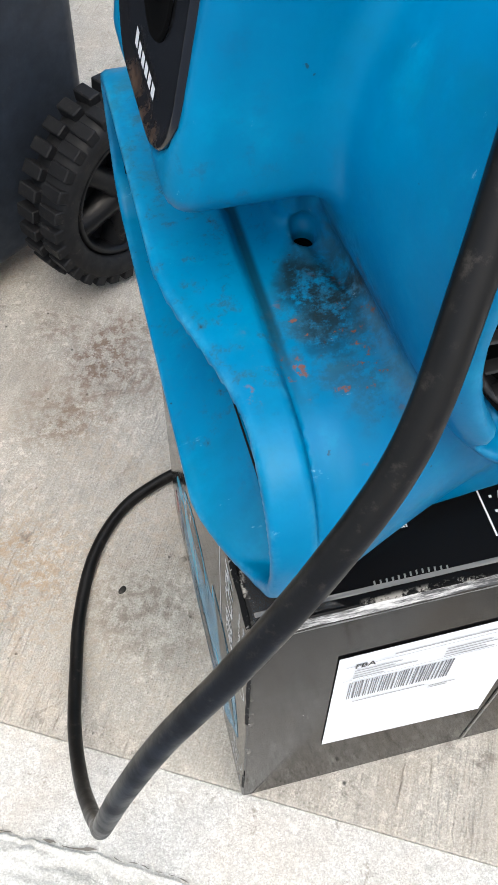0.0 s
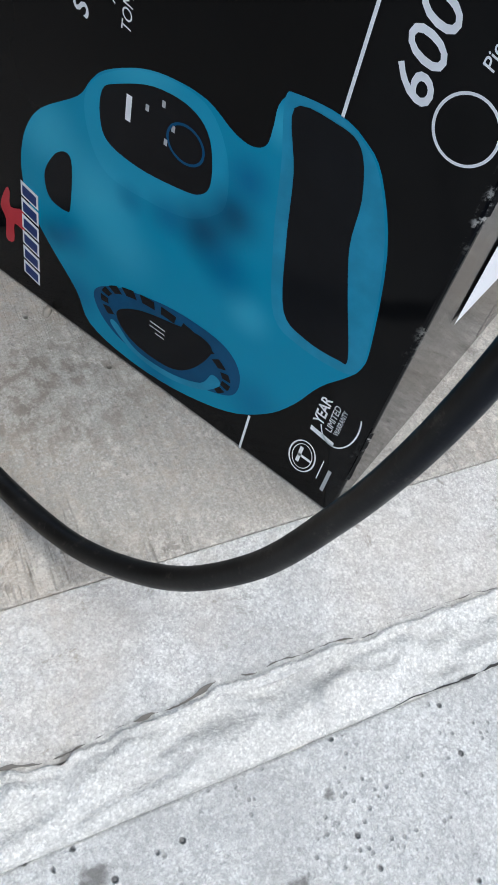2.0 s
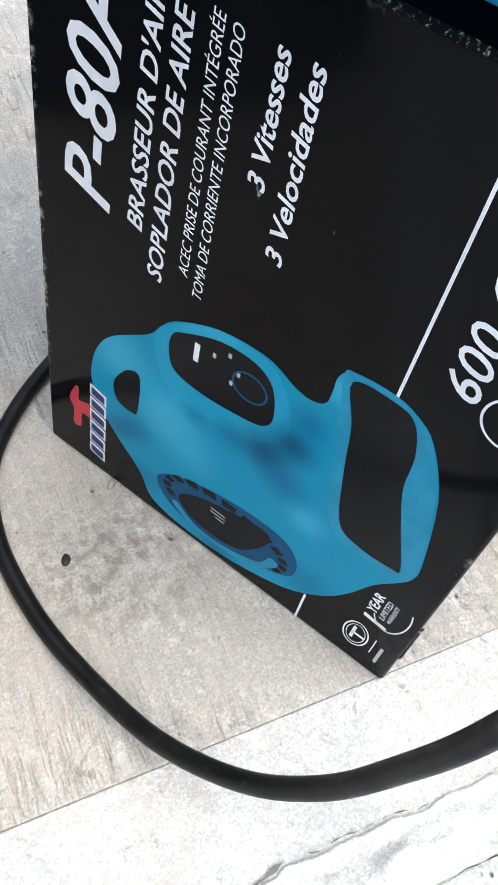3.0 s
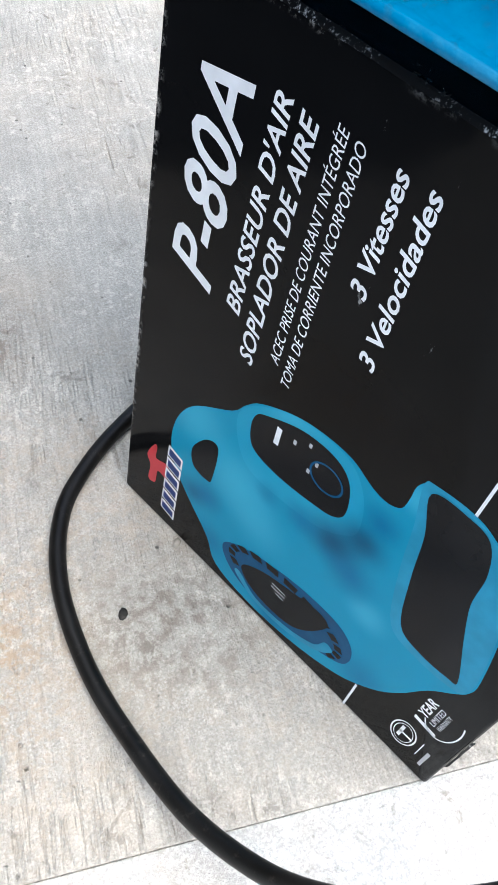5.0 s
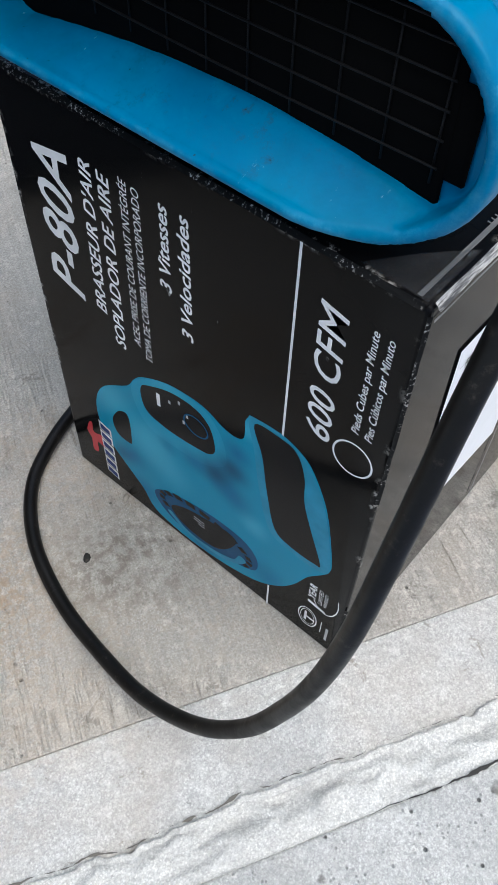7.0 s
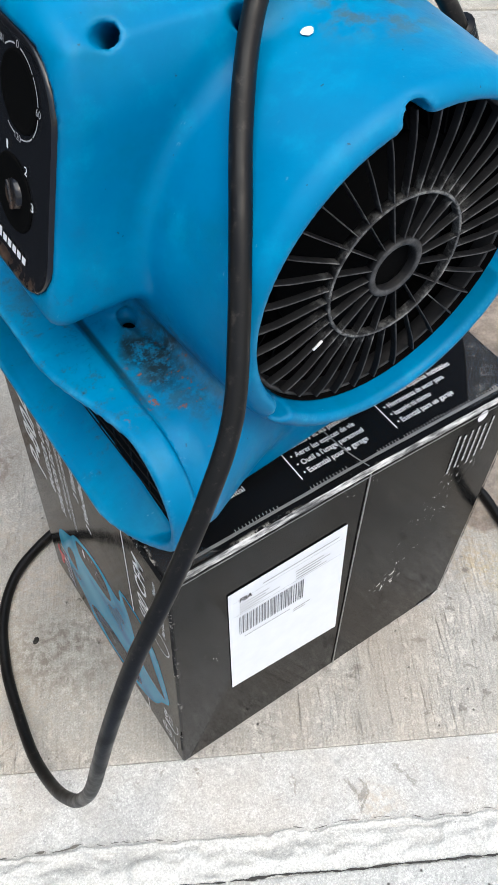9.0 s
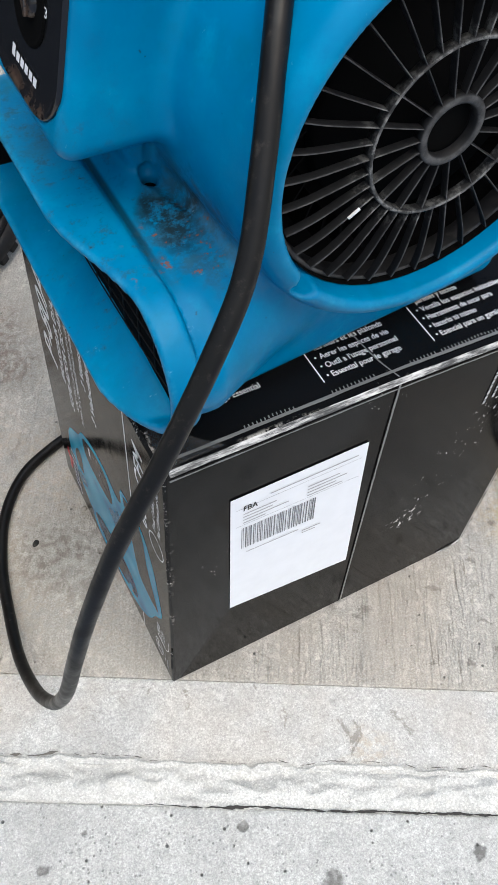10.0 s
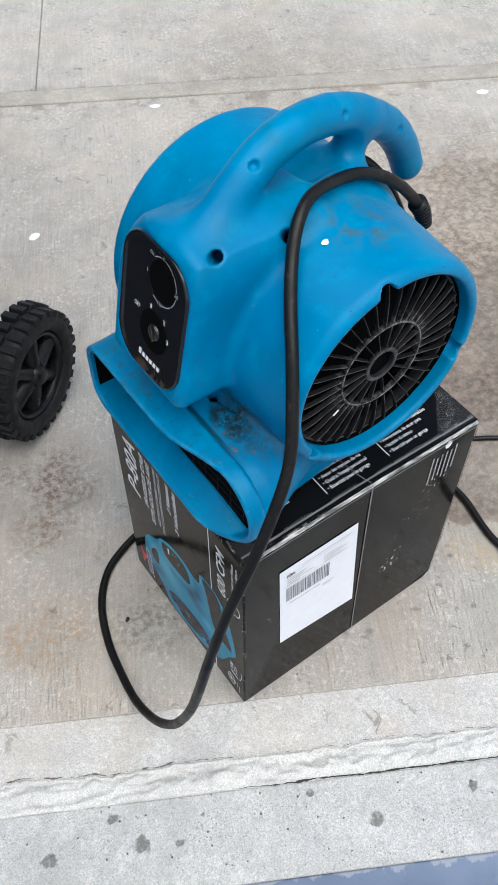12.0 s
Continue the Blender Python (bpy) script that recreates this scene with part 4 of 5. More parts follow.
# lines of print on the top, reading along the broad side
T_AX = lambda x, y: axes((x, y, top_z(x, y) + 0.0006), (1, 0, 0), (0, 1, 0))
for x0, lines in ((0.114, ["les murs et les plafonds", "Aerer les espaces de vie", "Outil a l'usage personnel", "Essential pour le garage"]),
                  (0.196, ["paredes y techos", "Ventila los espacios habitables", "Herramienta de secar para", "hacerlo tú mismo", "Esencial para un garaje"])):
    n = len(lines)
    for i, w in enumerate(lines):
        y = 0.020 + (n - 1 - i) * 0.0075
        lettering("top_text", w, T_AX(x0 + 0.008, y), 0.0021 * len(w), 0.0042, WHITE, carton, 0.0, 0.012)
        bm = bmesh.new()
        sheet(bm, [T_AX(x0 + 0.0045, y + 0.0015) @ Vector(p) for p in ((0, 0, 0), (0.0013, 0, 0), (0.0013, 0.0013, 0), (0, 0.0013, 0))])
        part("bullet", bm, WHITE, carton)
    bm = bmesh.new()
    sheet(bm, [T_AX(x0, 0.018) @ Vector(p) for p in ((0, 0, 0), (0.0009, 0, 0), (0.0009, 0.032, 0), (0, 0.032, 0))])
    part("dividing_line", bm, WHITE, carton)
lettering("top_text", "Garage Essential", T_AX(0.042, 0.0315), 0.036, 0.0042, WHITE, carton, 0.0, 0.012)


# ---- the blower: a moulded shell, built as one smooth solid and cut into its parts ----
def smin(a, b, k):
    h = np.clip(0.5 + 0.5 * (b - a) / k, 0, 1)
    return b + (a - b) * h - k * h * (1 - h)


def smax(a, b, k):
    return -smin(-a, -b, k)


def rbox(x, y, z, c, h, r):
    q = [np.abs(v - c_) - (h_ - r) for v, c_, h_ in zip((x, y, z), c, h)]
    return np.sqrt(np.maximum(q[0], 0) ** 2 + np.maximum(q[1], 0) ** 2 + np.maximum(q[2], 0) ** 2) + np.minimum(np.maximum(np.maximum(q[0], q[1]), q[2]), 0) - r


def ycyl(x, y, z, cx, cz, R, y0, y1, r):
    a = np.hypot(x - cx, z - cz) - (R - r)
    b = np.abs(y - (y0 + y1) / 2) - ((y1 - y0) / 2 - r)
    return np.hypot(np.maximum(a, 0), np.maximum(b, 0)) + np.minimum(np.maximum(a, b), 0) - r


def capsule(x, y, z, a, b, ra, rb=None):
    d = [q - p for p, q in zip(a, b)]
    t = np.clip(((x - a[0]) * d[0] + (y - a[1]) * d[1] + (z - a[2]) * d[2]) / sum(v * v for v in d), 0, 1)
    r = ra if rb is None else ra + (rb - ra) * t
    return np.sqrt((x - a[0] - t * d[0]) ** 2 + (y - a[1] - t * d[1]) ** 2 + (z - a[2] - t * d[2]) ** 2) - r


CX, CZ, RG = 0.151, 0.503, 0.0910  # intake's centre and radius


def duct(x, y, z, grow, x0, x1, r):
    """The outlet's flattened tube, open along x."""
    zz = z - 0.10 * np.clip(x, 0, 0.08) * np.clip((z - 0.338) / 0.10, 0, 1)
    low = np.clip((0.425 - z) / 0.050, 0, 1)
    t = np.clip((0.115 - y) / 0.085, 0, 1) * (1 - low) + np.clip((0.060 - y) / 0.060, 0, 1) * low
    lip = -0.004 + 0.017 * t * t * (3 - 2 * t)
    rad = np.where(y < 0.12, 0.041, 0.024) + grow * 0.5
    qy, qz = np.abs(y - 0.1225) - (0.1285 + grow - rad), np.abs(zz - 0.3935) - (0.0435 + grow - rad)
    side = np.hypot(np.maximum(qy, 0), np.maximum(qz, 0)) + np.minimum(np.maximum(qy, qz), 0) - rad
    front = np.maximum(x0 + lip - x, x - x1)
    return smax(side, front, r)


HANDLE_LINE = catmull([(0.040, 0.118, 0.603), (0.059, 0.121, 0.620), (0.086, 0.124, 0.641), (0.108, 0.127, 0.655), (0.140, 0.131, 0.663), (0.179, 0.136, 0.660), (0.217, 0.141, 0.645), (0.256, 0.146, 0.620), (0.282, 0.150, 0.590), (0.296, 0.152, 0.564)], 2)


def handle(x, y, z):
    d, n = None, len(HANDLE_LINE) - 1
    for i, (a, b) in enumerate(zip(HANDLE_LINE, HANDLE_LINE[1:])):
        c = capsule(x, y, z, a, b, 0.0172 - 0.0020 * i / n, 0.0172 - 0.0020 * (i + 1) / n)
        d = c if d is None else np.minimum(d, c)
    post = capsule(x, y, z, (0.200, 0.140, 0.585), (0.216, 0.141, 0.640), 0.019, 0.011)
    return smin(d, post, 0.016)


def housing(x, y, z):
    d = rbox(x - 0.2 * (z - 0.55), y, z, (0.0675, 0.1325, 0.554), (0.0655, 0.0555, 0.072), 0.011)
    d = smax(d, (0.077 - y + z - 0.626) * 0.707 + 0.010, 0.020)
    return smax(d, (y - 0.1880 + z - 0.626) * 0.707 + 0.019, 0.030)


def drums(x, y, z):
    big = ycyl(x, y, z, 0.146, 0.503, 0.122, 0.112, 0.244, 0.012)
    intake = ycyl(x, y, z, CX, CZ, 0.1030 + 0.08 * np.clip(y, 0, 0.12), 0.0, 0.17, 0.010)
    foot = rbox(x, y - 0.09 * (x - 0.03), z, (0.150, 0.127, 0.385), (0.118, 0.098, 0.0485), 0.012)
    dip = capsule(x, y, z, (0.085, 0.128, 0.628), (0.185, 0.138, 0.634), 0.021)
    return smax(smin(smin(big, intake, 0.012), foot, 0.022), -dip, 0.008)


def shell(x, y, z):
    d = smin(drums(x, y, z), housing(x, y, z), 0.010)
    back = 0.251 - (0.251 - y) * (1 + 0.16 * np.clip((x - 0.035) / 0.085, 0, 1))
    d = smin(d, duct(x, back, z, -0.0035, 0.005, 0.140, 0.012), 0.008)
    d = smin(d, duct(x, y, z, 0.0, -0.009, 0.021, 0.0035), 0.0025)
    d = smin(d, handle(x, y, z), 0.016)
    # openings
    px, py, pz = x - 0.0042, y - 0.138, z - 0.551
    qx, qy = np.abs(-py - 0.0080) - 0.0165, np.abs((0.2 * px + pz) / 1.02 - 0.0010) - 0.0325
    rim = np.hypot(np.maximum(qx, 0), np.maximum(qy, 0)) + np.minimum(np.maximum(qx, qy), 0) - 0.030
    d = smax(d, -np.maximum(rim, (px - 0.2 * pz) / 1.02), 0.002)
    bore = np.maximum(np.hypot(x - CX, z - CZ) - RG, y - 0.045)
    d = smax(d, -bore, 0.006)
    for a in (100, 219, 341):
        nx, nz = CX + (RG + 0.002) * math.cos(radians(a)), CZ + (RG + 0.002) * math.sin(radians(a))
        d = smax(d, -capsule(x, y, z, (nx, -0.01, nz), (nx, 0.012, nz), 0.0075), 0.003)
    d = smax(d, -np.maximum(duct(x, y, z, -0.0058, -0.06, 0.0185, 0.002), 0.353 + 0.017 * np.cos(np.clip((y - 0.10) / 0.13, -1, 1) * 1.4) * np.clip((x + 0.014) / 0.028, 0, 1) - z), 0.003)
    d = smax(d, -capsule(x, y, z, (-0.0070, 0.125, 0.4285), (0.0030, 0.055, 0.4290), 0.0040, 0.0030), 0.002)
    d = smax(d, -capsule(x, y, z, (0.0455, 0.113, 0.4425), (0.0520, 0.082, 0.4405), 0.0046, 0.0020), 0.0015)
    d = smax(d, -capsule(x, y, z, (0.0450, 0.113, 0.415), (0.0465, 0.108, 0.460), 0.0044), 0.0015)
    d = smax(d, -capsule(x, y, z, (0.0238, 0.150, 0.4410), (0.0230, 0.045, 0.4405), 0.0050, 0.0030), 0.0025)
    d = smax(d, -capsule(x, y, z, (0.034, 0.084, 0.622), (0.056, 0.105, 0.602), 0.0052), 0.002)
    d = smax(d, -capsule(x, y, z, (0.095, 0.076, 0.622), (0.125, 0.105, 0.580), 0.0052), 0.002)
    for p in ((0.0925, 0.1140, 0.6598), (0.1862, 0.1207, 0.6650), (0.2588, 0.1290, 0.6222)):
        d = smax(d, -(np.sqrt((x - p[0]) ** 2 + (y - p[1]) ** 2 + (z - p[2]) ** 2) - 0.0042), 0.001)
    d = np.maximum(d, 0.3362 - z)
    return d


def surface_net(f, lo, hi, h):
    """Points, normals and quads of the surface f = 0 over a box of cells of size h."""
    ax = [np.arange(a, b + h, h) for a, b in zip(lo, hi)]
    x, y, z = ax[0][:, None, None], ax[1][None, :, None], ax[2][None, None, :]
    v = (f(x, y, z) + 0 * x + 0 * y + 0 * z).astype(np.float32)
    ins = v < 0
    nx, ny, nz = (k - 1 for k in v.shape)
    corner = [(i, j, k) for i in (0, 1) for j in (0, 1) for k in (0, 1)]
    cut = lambda a, c: a[c[0]:c[0] + nx, c[1]:c[1] + ny, c[2]:c[2] + nz]
    total = sum(cut(ins, c).astype(np.int8) for c in corner)
    cells = np.argwhere((total > 0) & (total < 8))
    idx = -np.ones((nx, ny, nz), np.int64)
    idx[tuple(cells.T)] = np.arange(len(cells))
    acc, cnt = np.zeros((len(cells), 3)), np.zeros(len(cells))
    for c in corner:
        for k in range(3):
            if c[k]:
                continue
            e = list(c)
            e[k] = 1
            a, b = v[tuple((cells + c).T)], v[tuple((cells + e).T)]
            on = (a < 0) != (b < 0)
            t = np.where(on, a / np.where(a == b, 1, a - b), 0)
            p = np.tile(np.array(c, float), (len(cells), 1))
            p[:, k] += t
            acc += p * on[:, None]
            cnt += on
    pts = np.array(lo) + (cells + acc / cnt[:, None]) * h
    e = h * 0.75
    q = [pts[:, k] for k in range(3)]
    nrm = np.stack([f(*[q[j] + e * (j == k) for j in range(3)]) - f(*[q[j] - e * (j == k) for j in range(3)]) for k in range(3)], 1)
    nrm /= np.linalg.norm(nrm, axis=1)[:, None] + 1e-12
    quads = []
    for k in range(3):
        a = [slice(1, -1)] * 3
        b = [slice(1, -1)] * 3
        a[k], b[k] = slice(0, -1), slice(1, None)
        lo_, hi_ = ins[tuple(a)], ins[tuple(b)]
        w = np.argwhere(lo_ != hi_)
        flip = lo_[tuple(w.T)]
        off = np.ones(3, int)
        off[k] = 0
        w = w + off
        u1, u2 = np.eye(3, dtype=int)[(k + 1) % 3], np.eye(3, dtype=int)[(k + 2) % 3]
        f4 = np.stack([idx[tuple((w - s1 * u1 - s2 * u2).T)] for s1, s2 in ((1, 1), (0, 1), (0, 0), (1, 0))], 1)
        f4[~flip] = f4[~flip][:, ::-1]
        quads.append(f4)
    quads = np.concatenate(quads)
    return pts, nrm, quads[(quads >= 0).all(1)]


blower = empty("air_blower", (0.14, 0.12, 0.336), label="scuffed blue plastic carpet blower standing on the black carton", category="air blower")
PTS, NRM, QUADS = surface_net(shell, (-0.03, -0.012, 0.330), (0.325, 0.262, 0.700), 0.0022)
MID = PTS[QUADS].mean(1)
mx, my, mz = MID.T
near_handle = (handle(mx, my, mz) < drums(mx, my, mz) - 0.004) & (handle(mx, my, mz) < housing(mx, my, mz) - 0.004)
near_mouth = (duct(mx, my, mz, 0.001, -0.012, 0.0215, 0.0035) < 0.0008) & (mx < 0.0215)
# walls deep in the mouth, coloured black to stand in for their shade
mouth_shade = (duct(mx, my, mz, -0.0040, -0.06, 0.030, 0.002) < 0) & (mx < 0.0180) & (mx > -0.0062 + 0.016 * np.clip((0.06 - my) / 0.05, 0, 1)) & ((mz > 0.405) | ((my > 0.218) & (mz > 0.370 + 0.3 * (0.245 - my))))
which = np.where(near_handle, 2, np.where(mouth_shade, 3, np.where(near_mouth, 1, 0)))


def shell_part(name, k, lab, material=BLUE):
    faces = QUADS[which == k]
    used, inv = np.unique(faces, return_inverse=True)
    me = bpy.data.meshes.new(name)
    me.from_pydata(PTS[used].tolist(), [], inv.reshape(faces.shape).tolist())
    me.materials.append(material)
    for p in me.polygons:
        p.use_smooth = True
    me.normals_split_custom_set_from_vertices(NRM[used].tolist())
    ob = new(name, me)
    hang(ob, blower)
    return tagged(ob, label=lab)


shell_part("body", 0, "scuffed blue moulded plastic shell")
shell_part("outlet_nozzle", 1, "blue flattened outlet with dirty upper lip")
shell_part("handle", 2, "thick curved blue carrying handle")
shell_part("outlet_shade", 3, "inner walls of the outlet, coloured black for their shade", INNER)

# black cap added in the ledge's slot, standing in for its dark depth
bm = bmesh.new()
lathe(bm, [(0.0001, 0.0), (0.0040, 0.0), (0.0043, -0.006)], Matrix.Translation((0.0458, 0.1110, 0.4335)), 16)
part("slot_dark_cap", bm, INNER, blower, "black cap standing in for the slot's dark depth")

# intake guard: hub, two rings and radial ribs, furred with dust
Y_G = 0.0120
TURN_G = Matrix.Translation((CX, Y_G, CZ)) @ Matrix.Rotation(radians(90), 4, "X")
bm = bmesh.new()
lathe(bm, [(RG - 0.0005, -0.016), (RG - 0.0005, -0.006), (RG - 0.0020, -0.005), (RG - 0.0035, -0.006), (RG - 0.0035, -0.016)], TURN_G, 72)
guard = part("intake_guard", bm, GRILLE, blower, "round black plastic intake guard grey with dust")
for r, w, n in ((0.0430, 0.0011, 60), (0.0155, 0.0022, 36)):
    bm = bmesh.new()
    lathe(bm, [(r - w, -0.003), (r - w, 0.0015), (r - w * 0.4, 0.0022), (r + w * 0.4, 0.0022), (r + w, 0.0015), (r + w, -0.003), (r - w, -0.003)], TURN_G, n)
    part("guard_ring", bm, GRILLE, guard)
bm = bmesh.new()
lathe(bm, [(0.0001, -0.004), (0.0133, -0.004)], TURN_G, 24)
part("hub_cap", bm, INNER, guard)


def rib_mesh(name, r0, r1, w):
    bm = bmesh.new()
    n = 10
    rows = []
    for i in range(n + 1):
        f = i / n
        r = r0 + (r1 - r0) * f
        drop = 0.0030 * max(0, (r - 0.066) / 0.024) ** 2
        ww = w * (1 + 0.9 * max(0, (r - 0.075) / 0.015))
        rows.append([bm.verts.new((r, s * ww, h)) for s, h in ((-0.8, -0.0030 - drop), (-0.9, 0.0008 - drop), (0, 0.0018 - drop), (0.9, 0.0008 - drop), (0.8, -0.0030 - drop))])
    for a, b in zip(rows, rows[1:]):
        for j in range(4):
            bm.faces.new((a[j], b[j], b[j + 1], a[j + 1]))
    bmesh.ops.recalc_face_normals(bm, faces=bm.faces)
    me = bpy.data.meshes.new(name)
    bm.to_mesh(me)
    bm.free()
    me.materials.append(GRILLE)
    for p in me.polygons:
        p.use_smooth = True
    return me


outer, inner = rib_mesh("rib", 0.0425, RG - 0.0035, 0.00045), rib_mesh("rib_inner", 0.0165, 0.0430, 0.00045)
for i in range(36):
    piece("rib", outer, guard, TURN_G @ Matrix.Rotation(radians(10 * i + 3), 4, "Z"))
for i in range(18):
    piece("rib", inner, guard, TURN_G @ Matrix.Rotation(radians(20 * i + 3), 4, "Z"))
# black disc and sleeve added to stand in for the dark inside the bore
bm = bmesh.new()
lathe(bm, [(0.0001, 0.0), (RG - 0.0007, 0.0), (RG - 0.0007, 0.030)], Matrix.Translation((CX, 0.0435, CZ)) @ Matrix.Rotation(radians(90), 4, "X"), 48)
part("intake_dark_backing", bm, INNER, blower)
# impeller blades deep behind the guard
bm = bmesh.new()
lathe(bm, [(0.058, 0.0), (0.058, 0.010), (0.0001, 0.012)], Matrix.Translation((CX, 0.0425, CZ)) @ Matrix.Rotation(radians(90), 4, "X"), 40)
impeller = part("impeller", bm, INNER, blower, "dark impeller behind the guard")
bm = bmesh.new()
box(bm, (-0.009, -0.0006, 0), (0.009, 0.0006, 0.012))
bmesh.ops.recalc_face_normals(bm, faces=bm.faces)
blade = bpy.data.meshes.new("blade")
bm.to_mesh(blade)
bm.free()
blade.materials.append(INNER)
for i in range(30):
    piece("blade", blade, impeller, Matrix.Translation((CX, 0.0425, CZ)) @ Matrix.Rotation(radians(90), 4, "X") @ Matrix.Rotation(radians(12 * i), 4, "Z") @ Matrix.Translation((0.072, 0, 0)) @ Matrix.Rotation(radians(35), 4, "Z"))
# a pale scrap caught in the guard
bm = bmesh.new()
box(bm, (-0.0035, -0.0008, 0), (0.0035, 0.0008, 0.0012), TURN_G @ Matrix.Translation((-0.047, -0.030, 0.0014)) @ Matrix.Rotation(radians(35), 4, "Z"), 0.0004)
tagged(part("paper_scrap", bm, CHIP), "tiny pale scrap lodged in the intake guard", "scrap")

# dark wire guard inside the outlet
# black plate added behind the wires, standing in for the duct's dark depth
bm = bmesh.new()
box(bm, (0.0160, 0.016, 0.354), (0.0182, 0.243, 0.428), None, 0.001, 1)
box(bm, (0.0161, 0.008, 0.374), (0.0181, 0.017, 0.410), None, 0.001, 1)
part("outlet_dark_backing", bm, INNER, blower)
bm = bmesh.new()
tube(bm, catmull([(0.0140, 0.030, 0.426), (0.0120, 0.12, 0.427), (0.0140, 0.238, 0.425)], 8), 0.0005, 6)
outlet_guard = part("outlet_guard", bm, GRILLE, blower, "thin dark guard wires inside the outlet")
for k in range(5):
    z = 0.379 + 0.0105 * k
    bm = bmesh.new()
    tube(bm, catmull([(0.0140, 0.018, z), (0.0120, 0.12, z), (0.0140, 0.238, z)], 8), 0.0005, 6)
    part("wire", bm, WIRE, outlet_guard)
for k in range(11):
    y = 0.020 + 0.0205 * k
    bm = bmesh.new()
    tube(bm, [Vector((0.0148, y, 0.372)), Vector((0.0148, y, 0.424))], 0.0005, 6)
    part("wire", bm, WIRE, outlet_guard)

# control panel on the sloping front of the housing
PANEL_AX = axes((0.0042, 0.138, 0.551), (0, -1, 0), (0.2, 0, 1))


def rounded(hw, hh, r, n=10):
    out = []
    for cx, cy, a0 in ((hw - r, hh - r, 0), (-hw + r, hh - r, 90), (-hw + r, -hh + r, 180), (hw - r, -hh + r, 270)):
        out += [(cx + r * math.cos(radians(a0 + 90 * i / n)), cy + r * math.sin(radians(a0 + 90 * i / n))) for i in range(n + 1)]
    return out


bm = bmesh.new()
loops = []
for inset, h in ((0.0, -0.004), (0.0, 0.0012), (0.0008, 0.0022), (0.0020, 0.0024), (0.0034, 0.0018), (0.0060, 0.0005), (0.0070, 0.0004)):
    loops.append([bm.verts.new(PANEL_AX @ Vector((x + 0.0080, y + 0.0010, h))) for x, y in rounded(0.0462 - inset, 0.0622 - inset, 0.030 - inset)])
for a, b in zip(loops, loops[1:]):
    for i in range(len(a)):
        bm.faces.new((a[i], a[(i + 1) % len(a)], b[(i + 1) % len(a)], b[i]))
bm.faces.new(loops[-1])
panel = part("control_panel", bm, PANEL, blower, "glossy black control panel smeared with brown dirt")


def dial(name, x, y, r, lab):
    bm = bmesh.new()
    m = PANEL_AX @ Matrix.Translation((x, y, 0.0005))
    lathe(bm, [(r + 0.0015, 0.0001), (r + 0.0010, 0.0008), (r, 0.0008), (r - 0.0012, 0.0003), (r - 0.002, 0.0002), (0.0001, 0.0002)], m, 32)
    return part(name, bm, INNER, panel, lab)


dial("socket", 0.018, 0.036, 0.0165, "dark round socket recess")
dial("knob_recess", 0.0125, -0.016, 0.0180, "dark knob recess packed with brown dirt")
bm = bmesh.new()
lathe(bm, [(0.0075, 0.0), (0.0070, 0.0022), (0.0060, 0.0028), (0.0001, 0.0028)], PANEL_AX @ Matrix.Translation((0.0145, -0.015, 0.0006)), 20)
box(bm, (-0.0012, -0.007, 0.0010), (0.0012, 0.007, 0.0040), PANEL_AX @ Matrix.Translation((0.0145, -0.015, 0.0006)) @ Matrix.Rotation(radians(25), 4, "Z"), 0.0005)
part("knob", bm, PANEL, panel, "black knob caked with brown dirt")
P_AX = lambda x, y, turn=0: PANEL_AX @ Matrix.Translation((x, y, 0.0012)) @ Matrix.Rotation(radians(turn), 4, "Z")
for w, x, y, l in (("OFF", -0.017, -0.006, 0.0085), ("1", 0.006, 0.0045, 0.0018), ("2", 0.025, 0.001, 0.0030), ("3", 0.032, -0.014, 0.0030)):
    lettering("dial_mark", w, P_AX(x, y), l, 0.0042, WHITE, panel, 0, 0.01)
def panel_arc(a0, a1):
    """A thin white arc of the timer's scale."""
    bm = bmesh.new()
    n = 10
    rows = []
    for i in range(n + 1):
        a = radians(a0 + (a1 - a0) * i / n)
        rows.append([bm.verts.new(P_AX(0.018 + r * math.cos(a), 0.036 + r * math.sin(a)) @ Vector((0, 0, 0))) for r in (0.0198, 0.0205)])
    for a, b in zip(rows, rows[1:]):
        bm.faces.new((a[0], b[0], b[1], a[1]))
    return part("scale_arc", bm, GREYINK, panel)


for a0, a1 in ((98, 128), (45, 82), (8, 42), (-40, -8), (-82, -44), (-120, -98)):
    panel_arc(a0, a1)
for w, x, y, l in (("0", 0.0167, 0.0550, 0.0024), ("ON", -0.0010, 0.0515, 0.0050), ("60", 0.0360, 0.0345, 0.0046), ("120", 0.0150, 0.0140, 0.0062), ("I", -0.0030, 0.0340, 0.0008)):
    lettering("dial_mark", w, P_AX(x, y), l, 0.0034, GREYINK, panel, 0, 0.0)
for i in range(6):
    bm = bmesh.new()
    h = 0.0046 if i else 0.0062
    sheet(bm, [P_AX(-0.0050 + i * 0.0055, -0.0490) @ Vector(p) for p in ((0, 0, 0), (0.0040, 0, 0), (0.0047, h, 0), (0.0007, h, 0))])
    part("brand_bar", bm, WHITE, panel)

# a fleck of white paint on the shell
bm = bmesh.new()
sheet(bm, [(0.1235 + 0.0030 * math.cos(a) * (1 + 0.2 * math.sin(3 * a)), 0.0640 + 0.0028 * math.sin(a), 0.0) for a in (2 * math.pi * k / 10 for k in range(10))])
for v in bm.verts:
    yy = v.co.y
    rr = 0.1030 + 0.08 * yy + 0.0008
    v.co.z = CZ + math.sqrt(max(rr * rr - (v.co.x - CX) ** 2, 0))
part("paint_fleck", bm, WHITE, blower, "fleck of white paint")

